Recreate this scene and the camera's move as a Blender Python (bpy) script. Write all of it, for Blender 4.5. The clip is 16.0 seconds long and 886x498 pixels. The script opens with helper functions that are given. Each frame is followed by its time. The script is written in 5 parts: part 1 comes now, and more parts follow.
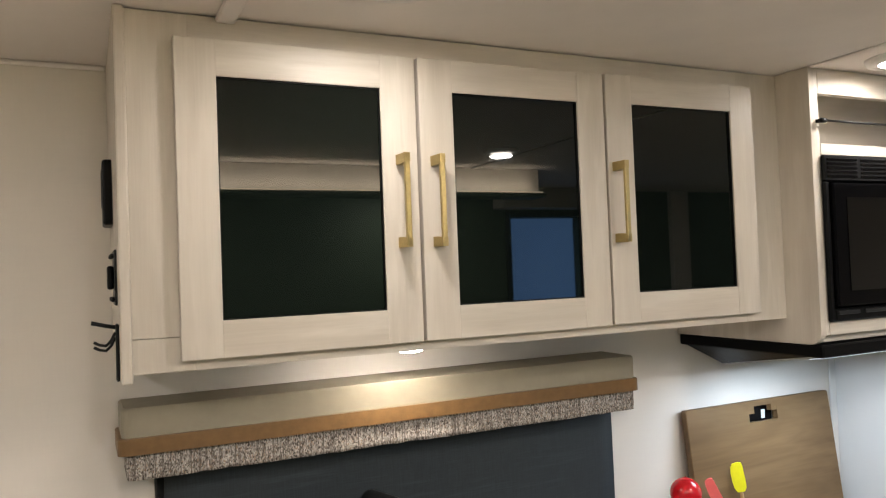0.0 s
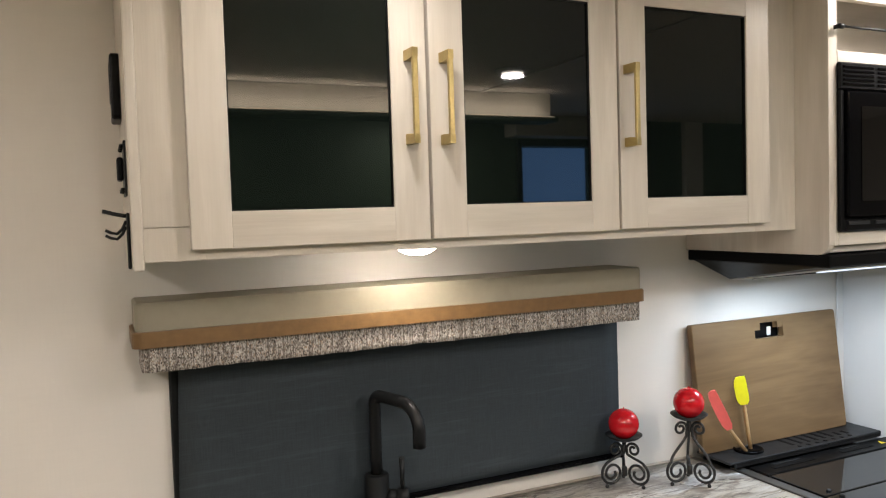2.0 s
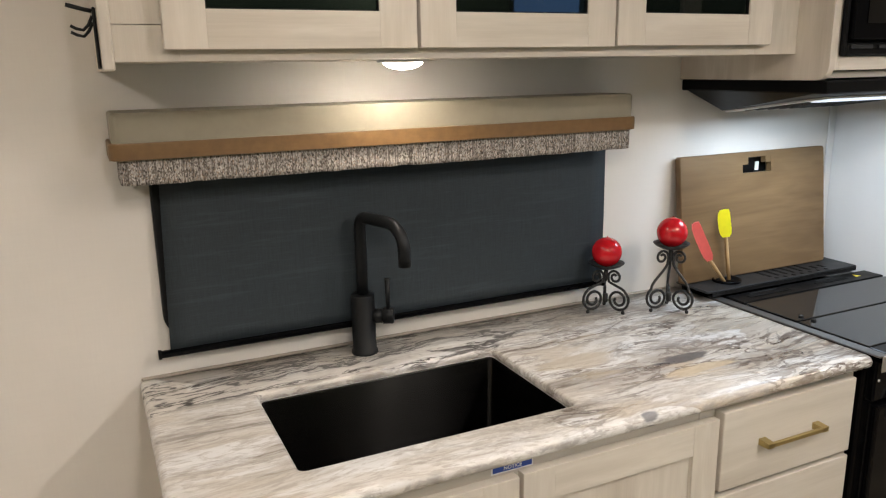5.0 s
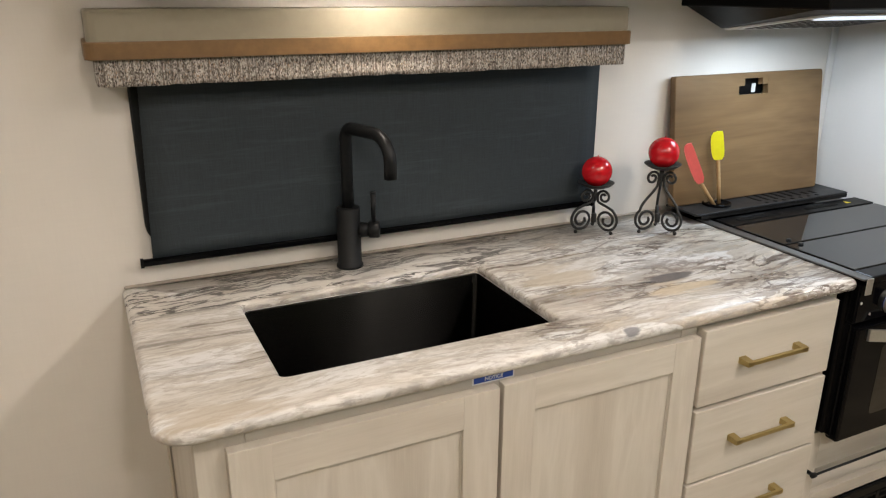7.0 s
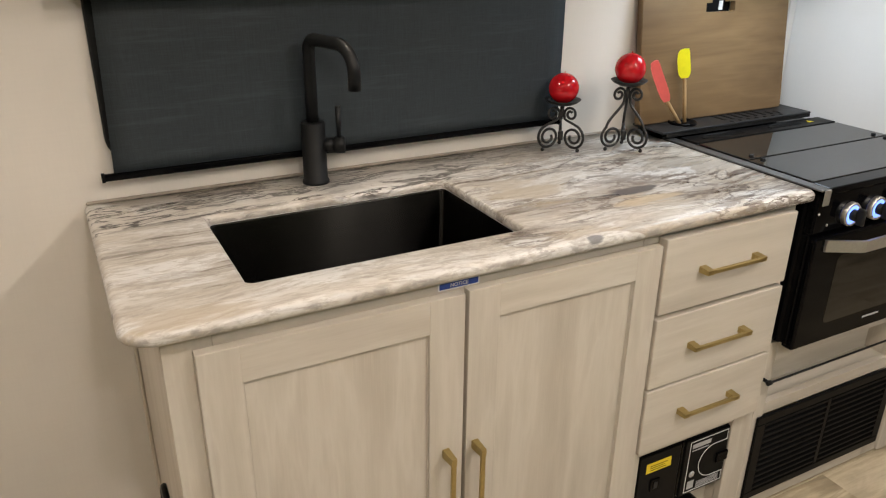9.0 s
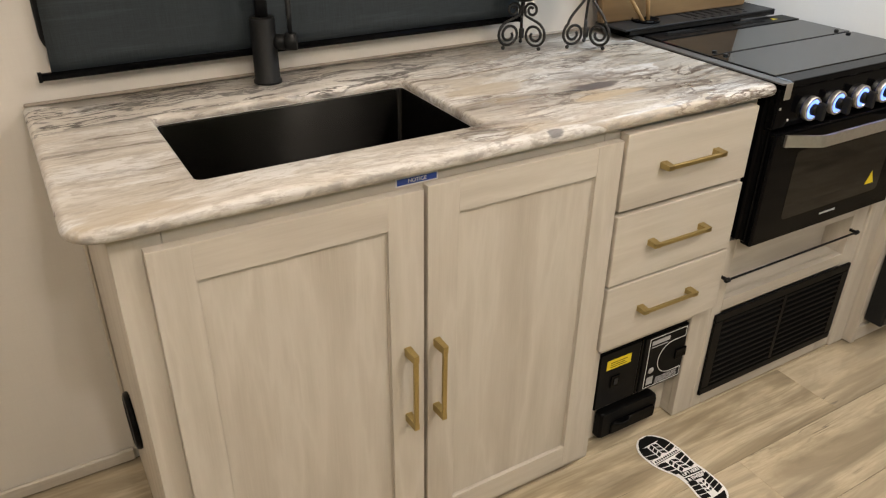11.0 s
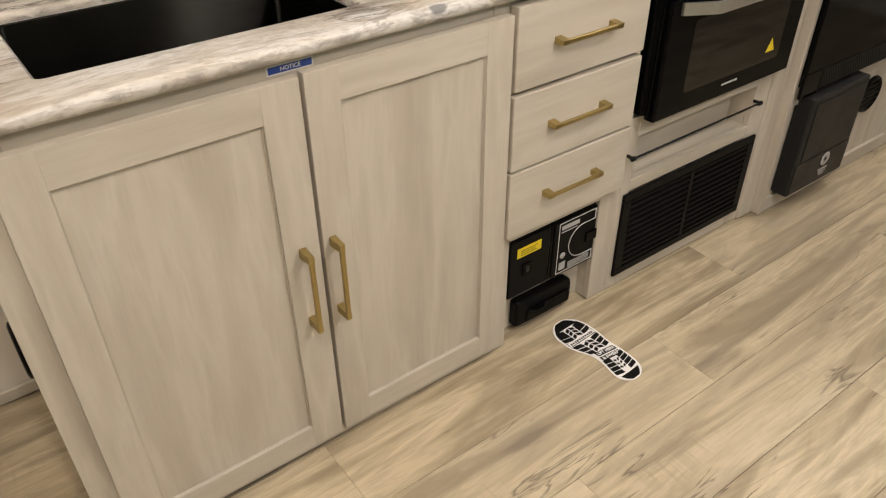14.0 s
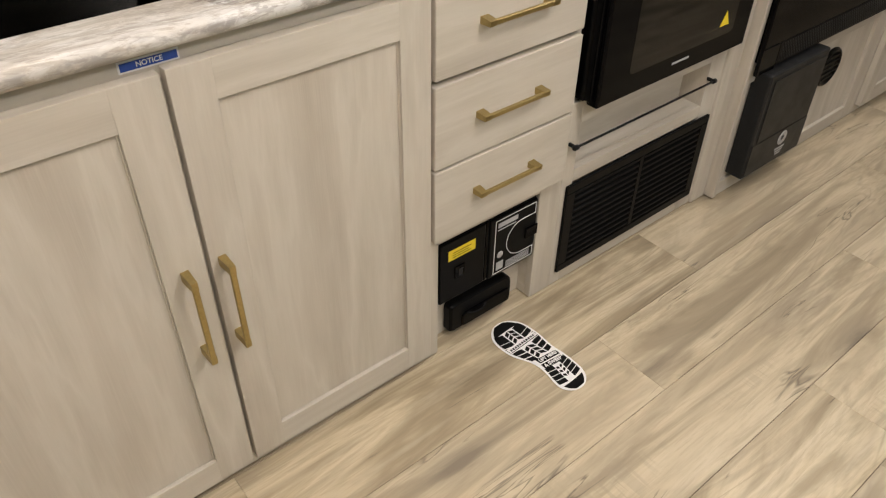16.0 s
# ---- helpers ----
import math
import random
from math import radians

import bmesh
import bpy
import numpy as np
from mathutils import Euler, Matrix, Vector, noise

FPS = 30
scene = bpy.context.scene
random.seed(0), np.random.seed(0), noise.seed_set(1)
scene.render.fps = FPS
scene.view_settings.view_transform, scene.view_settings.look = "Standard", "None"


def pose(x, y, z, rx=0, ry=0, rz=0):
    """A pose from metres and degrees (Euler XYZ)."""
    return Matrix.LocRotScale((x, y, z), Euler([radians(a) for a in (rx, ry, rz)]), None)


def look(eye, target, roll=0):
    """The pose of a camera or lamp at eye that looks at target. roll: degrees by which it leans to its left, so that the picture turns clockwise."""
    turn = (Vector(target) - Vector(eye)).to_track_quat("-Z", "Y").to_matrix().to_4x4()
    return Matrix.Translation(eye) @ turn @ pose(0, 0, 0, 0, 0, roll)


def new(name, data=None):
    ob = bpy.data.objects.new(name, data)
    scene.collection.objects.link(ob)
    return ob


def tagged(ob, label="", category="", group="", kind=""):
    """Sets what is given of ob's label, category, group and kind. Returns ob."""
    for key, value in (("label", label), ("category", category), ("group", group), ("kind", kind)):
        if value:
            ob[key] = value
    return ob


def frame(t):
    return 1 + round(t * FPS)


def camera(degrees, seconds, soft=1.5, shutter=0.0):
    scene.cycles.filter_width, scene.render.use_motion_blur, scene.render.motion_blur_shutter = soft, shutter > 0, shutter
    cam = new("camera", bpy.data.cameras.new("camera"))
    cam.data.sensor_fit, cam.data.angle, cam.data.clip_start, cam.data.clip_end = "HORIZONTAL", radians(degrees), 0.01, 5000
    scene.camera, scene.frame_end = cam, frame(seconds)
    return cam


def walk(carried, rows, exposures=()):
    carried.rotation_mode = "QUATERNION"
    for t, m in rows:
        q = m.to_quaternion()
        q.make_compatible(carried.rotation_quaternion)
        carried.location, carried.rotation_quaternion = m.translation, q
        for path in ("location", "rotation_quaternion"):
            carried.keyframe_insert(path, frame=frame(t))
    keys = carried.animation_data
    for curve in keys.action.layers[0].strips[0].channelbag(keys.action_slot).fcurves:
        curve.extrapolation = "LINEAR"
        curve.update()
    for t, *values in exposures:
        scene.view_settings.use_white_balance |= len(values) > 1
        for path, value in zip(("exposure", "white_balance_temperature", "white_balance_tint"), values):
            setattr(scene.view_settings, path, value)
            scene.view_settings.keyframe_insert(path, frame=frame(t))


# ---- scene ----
cam = camera(61.0, 16.0, soft=1.2)
PATH = [
    (0, (0.059, -0.012, 1.643), (0.918, 1.794, 1.698), -2.2),
    (0.5, (0.066, -0.022, 1.627), (0.904, 1.794, 1.671), -2.0),
    (1, (0.064, -0.021, 1.607), (0.898, 1.796, 1.632), -2.1),
    (1.5, (0.064, -0.021, 1.593), (0.891, 1.8, 1.564), -1.9),
    (2, (0.062, -0.02, 1.566), (0.886, 1.8, 1.472), -1.8),
    (2.5, (0.068, -0.008, 1.548), (0.895, 1.805, 1.38), -1.8),
    (3, (0.067, -0.005, 1.538), (0.898, 1.798, 1.297), -1.6),
    (3.5, (0.065, -0.001, 1.525), (0.899, 1.792, 1.222), -1.7),
    (4, (0.069, -0.004, 1.515), (0.898, 1.78, 1.152), -1.5),
    (4.5, (0.066, -0.004, 1.504), (0.893, 1.768, 1.084), -1.3),
    (7, (0.083, 0.0, 1.459), (0.903, 1.704, 0.807), 0.3),
    (7.5, (0.084, -0.004, 1.449), (0.909, 1.68, 0.753), 0.3),
    (8, (0.083, -0.012, 1.436), (0.917, 1.651, 0.702), 0.2),
    (8.5, (0.085, -0.022, 1.421), (0.93, 1.622, 0.655), 0.4),
    (9, (0.083, -0.028, 1.407), (0.944, 1.593, 0.613), 0.6),
    (11.5, (0.109, -0.039, 1.346), (1.007, 1.427, 0.324), 0.8),
    (12, (0.122, -0.046, 1.336), (1.02, 1.389, 0.271), 0.6),
    (12.5, (0.13, -0.051, 1.319), (1.037, 1.349, 0.217), 0.3),
    (13, (0.147, -0.051, 1.313), (1.065, 1.317, 0.179), 0.1),
    (13.5, (0.164, -0.056, 1.308), (1.097, 1.28, 0.149), -0.3),
    (14, (0.179, -0.05, 1.3), (1.139, 1.25, 0.122), -0.5),
    (14.5, (0.204, -0.027, 1.292), (1.192, 1.236, 0.097), -0.4),
    (15, (0.246, -0.012, 1.285), (1.25, 1.219, 0.07), -0.2),
    (15.5, (0.297, 0.019, 1.279), (1.307, 1.223, 0.041), 0.4),
    (16, (0.363, 0.058, 1.267), (1.361, 1.244, 0.003), 0.8),
]
walk(cam, [(t, look(eye, target, roll)) for t, eye, target, roll in PATH],
     exposures=[(0, -0.17, 6200, 10), (3, -0.14, 6150, 10), (4.5, -0.19, 6200, 10), (8, -0.25, 6450, 10), (12, -0.24, 6700, 10), (14, -0.19, 6620, 10), (16, -0.14, 6300, 10)])

# ---- light, world, exposure ----
world = bpy.data.worlds.new("world")
scene.world = world
world.use_nodes = True
world.node_tree.nodes["Background"].inputs[0].default_value = (0.55, 0.6, 0.7, 1)
world.node_tree.nodes["Background"].inputs[1].default_value = 0.03

LAMP_COL = (1.0, 0.915, 0.835)
# First, second and fourth are known lamps; the rest are added, unseen fill.
LAMP_AND_FILL_SPOTS = [(0.46, 0.94, 2.0), (1.590, 0.975, 1.9), (0.24, -0.09, 8.0), (1.36, 0.09, 11.5), (2.62, 0.60, 11.5),
              (-0.75, -0.09, 9.0), (-0.75, 0.93, 3.5), (1.38, -0.75, 18.0), (0.33, -0.75, 9.5)]
WALL_Y, CEIL, COUNTER = 1.515, 2.047, 0.898


def area(name, m, size, watts, col, shape="DISK", size_y=None):
    d = bpy.data.lights.new(name, "AREA")
    d.shape, d.size, d.energy, d.color = shape, size, watts, col
    if size_y:
        d.size_y = size_y
    ob = new(name, d)
    ob.matrix_world = m
    return ob


for lx, ly, watts in LAMP_AND_FILL_SPOTS:
    area("ceiling_and_fill_glow", pose(lx, ly, CEIL - 0.022), 0.075, watts, LAMP_COL)
area("cabinet_glow", pose(0.605, 1.300, 1.486), 0.10, 0.07, (1.0, 0.91, 0.78))
area("hood_glow", pose(1.66, 1.28, 1.372, -6), 0.30, 3.7, (0.74, 0.87, 1.0), "RECTANGLE", 0.16)
area("cove_glow", pose(0.04, -0.285, 1.962, 222), 3.4, 11.0, (1.0, 0.82, 0.60), "RECTANGLE", 0.02)

# ---- materials ----


def nodes_of(name):
    m = bpy.data.materials.new(name)
    m.use_nodes = True
    nt = m.node_tree
    return m, nt, nt.nodes["Principled BSDF"]


class Net:
    """Small helper to chain shader nodes."""

    def __init__(self, name, rough=0.5, metal=0.0, col=(0.5, 0.5, 0.5), spec=0.5):
        self.m, self.nt, self.p = nodes_of(name)
        self.p.inputs["Roughness"].default_value = rough
        self.p.inputs["Metallic"].default_value = metal
        self.p.inputs["Base Color"].default_value = (*col, 1)
        self.p.inputs["Specular IOR Level"].default_value = spec

    def node(self, kind, **sets):
        n = self.nt.nodes.new(kind)
        for k, v in sets.items():
            n.inputs[k].default_value = v
        return n

    def link(self, a, b):
        self.nt.links.new(a, b)

    def coords(self, scale, rot=(0, 0, 0), shift=True):
        tc = self.node("ShaderNodeTexCoord")
        out = tc.outputs["Object"]
        if shift:
            oi = self.node("ShaderNodeObjectInfo")
            mul = self.node("ShaderNodeMath")
            mul.operation = "MULTIPLY"
            mul.inputs[1].default_value = 37.0
            self.link(oi.outputs["Random"], mul.inputs[0])
            add = self.node("ShaderNodeVectorMath")
            self.link(out, add.inputs[0])
            self.link(mul.outputs[0], add.inputs[1])
            out = add.outputs[0]
        mp = self.node("ShaderNodeMapping", Scale=scale, Rotation=rot)
        self.link(out, mp.inputs["Vector"])
        return mp.outputs[0]

    def noise(self, vec, scale=1.0, detail=4.0, rough=0.55, dist=0.0):
        n = self.node("ShaderNodeTexNoise", Scale=scale, Detail=detail, Roughness=rough, Distortion=dist)
        self.link(vec, n.inputs["Vector"])
        return n.outputs["Fac"]

    def ramp(self, fac, stops, smooth=False):
        r = self.node("ShaderNodeValToRGB")
        e = r.color_ramp.elements
        if smooth:
            r.color_ramp.interpolation = "EASE"
        while len(e) < len(stops):
            e.new(0.5)
        for el, (pos, c) in zip(e, stops):
            el.position = pos
            el.color = (*c, 1) if len(c) == 3 else c
        self.link(fac, r.inputs[0])
        return r.outputs["Color"]

    def grey(self, fac, lo, hi, a=0.0, b=1.0):
        n = self.node("ShaderNodeMapRange")
        for i, v in zip((1, 2, 3, 4), (lo, hi, a, b)):
            n.inputs[i].default_value = v
        self.link(fac, n.inputs[0])
        return n.outputs[0]

    def mix(self, fac, a, b, kind="MIX"):
        n = self.node("ShaderNodeMix")
        n.data_type, n.blend_type = "RGBA", kind
        for v, s in ((fac, n.inputs["Factor"]), (a, n.inputs[6]), (b, n.inputs[7])):
            if isinstance(v, (int, float)):
                s.default_value = v
            elif isinstance(v, tuple):
                s.default_value = (*v, 1)
            else:
                self.link(v, s)
        return n.outputs[2]

    def math(self, op, a, b=None):
        n = self.node("ShaderNodeMath")
        n.operation = op
        for v, s in ((a, n.inputs[0]), (b, n.inputs[1])):
            if isinstance(v, (int, float)):
                s.default_value = v
            elif v is not None:
                self.link(v, s)
        return n.outputs[0]

    def ridge(self, fac, width):
        """1 on the line where the noise crosses its middle, 0 away from it."""
        d = self.math("ABSOLUTE", self.math("SUBTRACT", fac, 0.5))
        return self.grey(d, 0.0, width, 1.0, 0.0)

    def color(self, c):
        self.link(c, self.p.inputs["Base Color"])

    def rough(self, c):
        self.link(c, self.p.inputs["Roughness"])

    def bump(self, h, dist=0.001, strength=0.5):
        b = self.node("ShaderNodeBump", Distance=dist, Strength=strength)
        self.link(h, b.inputs["Height"])
        self.link(b.outputs[0], self.p.inputs["Normal"])


def make_wood(name, axis):
    """Pale whitewashed laminate; the grain runs along the axis."""
    w = Net(name, rough=0.42, spec=0.4)

    def sc(a, b):
        return tuple(b if i == axis else a for i in range(3))
    broad = w.noise(w.coords(sc(12, 1.6)), 1, 5, 0.55, 0.15)
    patch = w.noise(w.coords(sc(9, 2.4)), 1, 4, 0.55, 0.3)
    mid = w.noise(w.coords(sc(48, 2.2)), 1, 4, 0.6, 0.15)
    fine = w.noise(w.coords(sc(420, 9)), 1, 3, 0.6)
    base = w.ramp(broad, [(0.30, (0.44, 0.392, 0.328)), (0.43, (0.505, 0.457, 0.389)), (0.49, (0.55, 0.502, 0.432)), (0.53, (0.60, 0.554, 0.484)), (0.59, (0.55, 0.504, 0.432)), (0.70, (0.475, 0.43, 0.362))])
    base = w.mix(w.grey(patch, 0.40, 0.62, 0.0, 0.45), base, (0.575, 0.522, 0.450))
    base = w.mix(w.grey(mid, 0.44, 0.70, 0.0, 0.13), base, (0.43, 0.375, 0.308))
    base = w.mix(w.grey(fine, 0.4, 0.75, 0.0, 0.22), base, (0.66, 0.61, 0.54))
    w.color(base)
    w.rough(w.grey(fine, 0.2, 0.8, 0.36, 0.52))
    w.bump(fine, 0.0004, 0.35)
    return w.m


wood_v, wood_h, wood_d = make_wood("whitewashed_wood_upright", 2), make_wood("whitewashed_wood_across", 0), make_wood("whitewashed_wood_deep", 1)


def make_wall(name, c, gloss=0.6):
    w = Net(name, rough=gloss, spec=0.3)
    a = w.noise(w.coords((260, 260, 18), shift=False), 1, 3, 0.6)
    b = w.noise(w.coords((18, 18, 240), shift=False), 1, 3, 0.6)
    big = w.noise(w.coords((1.7, 1.7, 1.1), shift=False), 1, 4, 0.6, 0.6)
    mid = w.noise(w.coords((9, 9, 3.5), shift=False), 1, 4, 0.6)
    lin = w.math("MULTIPLY", w.math("ADD", a, b), 0.5)
    col = w.mix(w.grey(big, 0.35, 0.7), c, tuple(v * 0.93 for v in c))
    col = w.mix(w.grey(mid, 0.4, 0.7, 0, 0.35), col, tuple(v * 0.92 for v in c))
    col = w.mix(w.grey(lin, 0.4, 0.62, 0.0, 0.22), col, tuple(v * 0.88 for v in c))
    w.color(col)
    w.bump(lin, 0.0004, 0.18)
    return w.m


wall_mat = make_wall("linen_wallboard", (0.74, 0.70, 0.645))
wall_white = make_wall("pale_wallboard", (0.74, 0.74, 0.73), 0.4)
ceil_mat = make_wall("ceiling_board", (0.83, 0.785, 0.765))
dark_wall = make_wall("dark_green_panel", (0.062, 0.092, 0.055))


def plain(name, col, rough=0.5, metal=0.0, vary=0.12, scale=60, bump=0.0002, spec=0.5):
    w = Net(name, rough, metal, col, spec)
    n = w.noise(w.coords((scale,) * 3), 1, 4, 0.6)
    big = w.noise(w.coords((scale * 0.08,) * 3), 1, 3, 0.6)
    c = w.mix(w.grey(n, 0.3, 0.7), tuple(v * (1 - vary) for v in col), tuple(min(1, v * (1 + vary)) for v in col))
    c = w.mix(w.grey(big, 0.35, 0.7, 0, 0.4), c, tuple(v * (1 - vary) for v in col))
    w.color(c)
    w.rough(w.grey(big, 0.3, 0.7, rough * 0.88, min(1, rough * 1.15)))
    if bump:
        w.bump(n, bump, 0.4)
    return w.m


def glow(name, col, strength):
    w = Net(name, 0.5, 0, col)
    w.p.inputs["Emission Color"].default_value = (*col, 1)
    w.p.inputs["Emission Strength"].default_value = strength
    return w.m


brass = plain("brushed_brass", (0.47, 0.37, 0.165), 0.36, 1.0, 0.10, 200)
black_metal = plain("matte_black_metal", (0.008, 0.0085, 0.009), 0.42, 0.0, 0.2, 150, spec=0.22)
wrought = plain("wrought_iron", (0.022, 0.021, 0.02), 0.45, 0.35, 0.3, 90, 0.0006)
black_plastic = plain("black_plastic", (0.004, 0.004, 0.0043), 0.36, 0.0, 0.2, 300, spec=0.09)
black_gloss = plain("gloss_black_enamel", (0.0025, 0.0025, 0.003), 0.08, 0.0, 0.1, 40, 0, spec=0.08)
dark_grey = plain("dark_grey_plastic", (0.017, 0.0175, 0.0185), 0.42, 0.0, 0.2, 200, spec=0.24)
steel = plain("brushed_steel", (0.72, 0.71, 0.70), 0.38, 1.0, 0.08, 160)
trim_steel = plain("dull_trim_metal", (0.17, 0.165, 0.16), 0.42, 1.0, 0.1, 120)
white_plastic = plain("white_plastic", (0.75, 0.74, 0.72), 0.4, 0.0, 0.04, 60)
white_vinyl = plain("white_vinyl", (0.80, 0.80, 0.80), 0.45, 0.0, 0.04, 60)
black_ink = plain("black_ink", (0.004, 0.004, 0.004), 0.6, 0.0, 0.2, 90, 0, 0.12)
blue_ink = plain("blue_ink", (0.02, 0.07, 0.36), 0.4, 0.0, 0.1, 90, 0)
yellow_ink = plain("yellow_label", (0.80, 0.62, 0.02), 0.45, 0.0, 0.06, 90, 0)
grey_ink = plain("grey_print", (0.45, 0.45, 0.46), 0.5, 0.0, 0.1, 90, 0)
red_wax = plain("red_wax", (0.50, 0.008, 0.014), 0.16, 0.0, 0.15, 25, 0.0003)
pink_rubber = plain("coral_silicone", (0.93, 0.16, 0.145), 0.45, 0.0, 0.05, 60)
yellow_rubber = plain("yellow_silicone", (0.84, 0.80, 0.01), 0.45, 0.0, 0.05, 60)
taupe = plain("taupe_vinyl", (0.255, 0.225, 0.165), 0.5, 0.0, 0.07, 30, 0.0003)
leather = plain("brown_leatherette", (0.165, 0.09, 0.031), 0.45, 0.0, 0.16, 55, 0.0006)
glass_dark = plain("smoked_glass", (0.004, 0.006, 0.005), 0.022, 0.0, 0.1, 3, 0, 0.46)
oven_glass = plain("oven_glass", (0.003, 0.003, 0.003), 0.04, 0.0, 0.1, 5, 0, 0.42)
hob_glass = plain("hob_cover_glass", (0.012, 0.0125, 0.013), 0.06, 0.0, 0.1, 8, 0, 0.6)
lens_mat = glow("lamp_lens", (1.0, 0.87, 0.72), 40.0)
under_lens = glow("under_cabinet_lens", (1.0, 0.88, 0.74), 125.0)
led_ring = glow("blue_white_led", (0.17, 0.31, 1.0), 2.5)
hood_panel_glow = glow("hood_panel_glow", (0.80, 0.90, 1.0), 1.1)
led_strip = glow("warm_led", (1.0, 0.82, 0.55), 9.0)
window_blue = glow("outside_light", (0.14, 0.29, 0.58), 3.6)
seam_taupe = plain("taupe_strip", (0.33, 0.285, 0.235), 0.6, 0, 0.15, 60, 0)
caulk = plain("dark_seam", (0.14, 0.11, 0.08), 0.6, 0, 0.2, 60, 0)


def make_marble():
    """Printed stone: long white and beige drifts bent into swirls, brown veins along them, a crackled band at the back."""
    w = Net("fantasy_marble_laminate", rough=0.28, spec=0.45)
    tc = w.node("ShaderNodeTexCoord")
    place = tc.outputs["Object"]
    sp = w.node("ShaderNodeSeparateXYZ")
    w.link(place, sp.inputs[0])
    px, py = sp.outputs["X"], sp.outputs["Y"]

    def bent(vec, scale, detail, amount, seed):
        """The vector pushed about by a noise of its own."""
        mp = w.node("ShaderNodeMapping", Scale=scale, Location=(seed, seed * 0.7, 0))
        w.link(vec, mp.inputs["Vector"])
        n = w.node("ShaderNodeTexNoise", Scale=1.0, Detail=detail, Roughness=0.5)
        w.link(mp.outputs[0], n.inputs["Vector"])
        sub = w.node("ShaderNodeVectorMath")
        sub.operation = "SUBTRACT"
        w.link(n.outputs["Color"], sub.inputs[0])
        sub.inputs[1].default_value = (0.5, 0.5, 0.5)
        mad = w.node("ShaderNodeVectorMath")
        mad.operation = "MULTIPLY_ADD"
        w.link(sub.outputs[0], mad.inputs[0])
        mad.inputs[1].default_value = amount
        w.link(vec, mad.inputs[2])
        return mad.outputs[0]

    def line(fac, width):
        return w.math("MINIMUM", w.math("MULTIPLY", w.ridge(fac, width), 2.0), 1.0)

    def along(vec, scale, turn, seed=0.0):
        mp = w.node("ShaderNodeMapping", Scale=scale, Rotation=(0, 0, radians(turn)), Location=(seed, -seed, seed * 0.3))
        w.link(vec, mp.inputs["Vector"])
        return mp.outputs[0]

    big = bent(place, (3.0, 4.5, 4.5), 2, (0.12, 0.085, 0.06), 3.1)
    q = bent(big, (10.0, 22.0, 22.0), 3, (0.026, 0.0075, 0.0075), 7.7)
    turn = 4
    right = w.grey(w.math("ADD", px, w.math("MULTIPLY", w.math("SUBTRACT", w.noise(along(q, (3, 6, 6), 0, 5.0), 1, 3, 0.5), 0.5), 0.5)), 0.74, 0.92)
    streak = w.noise(along(q, (3.0, 22, 22), turn), 1, 5, 0.62)
    col = w.ramp(streak, [(0.30, (0.31, 0.285, 0.26)), (0.40, (0.42, 0.385, 0.34)), (0.46, (0.53, 0.492, 0.44)), (0.52, (0.60, 0.57, 0.525)), (0.60, (0.66, 0.645, 0.62)), (0.68, (0.49, 0.45, 0.39))])
    # sand-coloured fields with hard edges
    sand = w.noise(along(q, (2.2, 7.5, 7.5), turn, 2.3), 1, 6, 0.58)
    col = w.mix(w.math("MULTIPLY", w.grey(sand, 0.495, 0.53, 0.0, 0.66), w.grey(right, 0, 1, 0.55, 1.0)), col, (0.46, 0.395, 0.305))
    taupe_ = w.noise(along(q, (2.0, 11, 11), turn, 9.1), 1, 5, 0.55)
    col = w.mix(w.math("MULTIPLY", w.grey(taupe_, 0.53, 0.56, 0.0, 0.6), right), col, (0.36, 0.335, 0.305))
    # white lenses
    lens = w.noise(along(big, (3.0, 12.5, 12.5), turn, 4.4), 1, 3, 0.42)
    edge = w.math("MULTIPLY", w.ridge(w.math("ADD", lens, -0.075), 0.014), right)
    col = w.mix(w.grey(lens, 0.575, 0.59, 0.0, 0.85), col, (0.69, 0.68, 0.665))
    col = w.mix(w.math("MULTIPLY", edge, 0.45), col, (0.33, 0.29, 0.25))
    # hair-fine print lines along the drift
    fine = w.noise(along(q, (26, 120, 120), turn), 1, 6, 0.72, 0.6)
    col = w.mix(w.grey(fine, 0.50, 0.58, 0.0, 0.62), col, (0.37, 0.33, 0.28))
    col = w.mix(w.grey(fine, 0.46, 0.34, 0.0, 0.35), col, (0.70, 0.69, 0.67))
    # brown veins that follow the swirls
    vmask = w.math("MULTIPLY", w.grey(w.noise(along(q, (3.2, 8, 8), turn, 1.2), 1, 2, 0.5), 0.38, 0.50), w.grey(right, 0, 1, 0.22, 1.0))
    vein = w.noise(along(q, (3.4, 15, 15), turn + 5, 6.2), 1, 7, 0.6, 0.5)
    col = w.mix(w.math("MULTIPLY", w.math("MULTIPLY", line(vein, 0.022), vmask), 0.9), col, (0.085, 0.06, 0.045))
    hair = w.noise(along(q, (7.5, 30, 30), turn - 4, 8.8), 1, 7, 0.6, 0.6)
    col = w.mix(w.math("MULTIPLY", w.math("MULTIPLY", line(hair, 0.036), vmask), 0.7), col, (0.17, 0.13, 0.10))
    # the crackled band along the back
    band = w.math("MULTIPLY", w.grey(w.math("ADD", py, w.math("MULTIPLY", w.math("SUBTRACT", streak, 0.5), 0.10)), 1.325, 1.350), w.grey(px, 0.92, 1.10, 1.0, 0.35))
    crack = w.noise(along(q, (11, 50, 50), 7, 3.0), 1, 6, 0.58, 0.9)
    thick = w.grey(w.noise(along(q, (7, 30, 30), 7, 5.5), 1, 3, 0.5), 0.44, 0.50)
    col = w.mix(w.math("MULTIPLY", band, 0.4), col, (0.70, 0.67, 0.625))
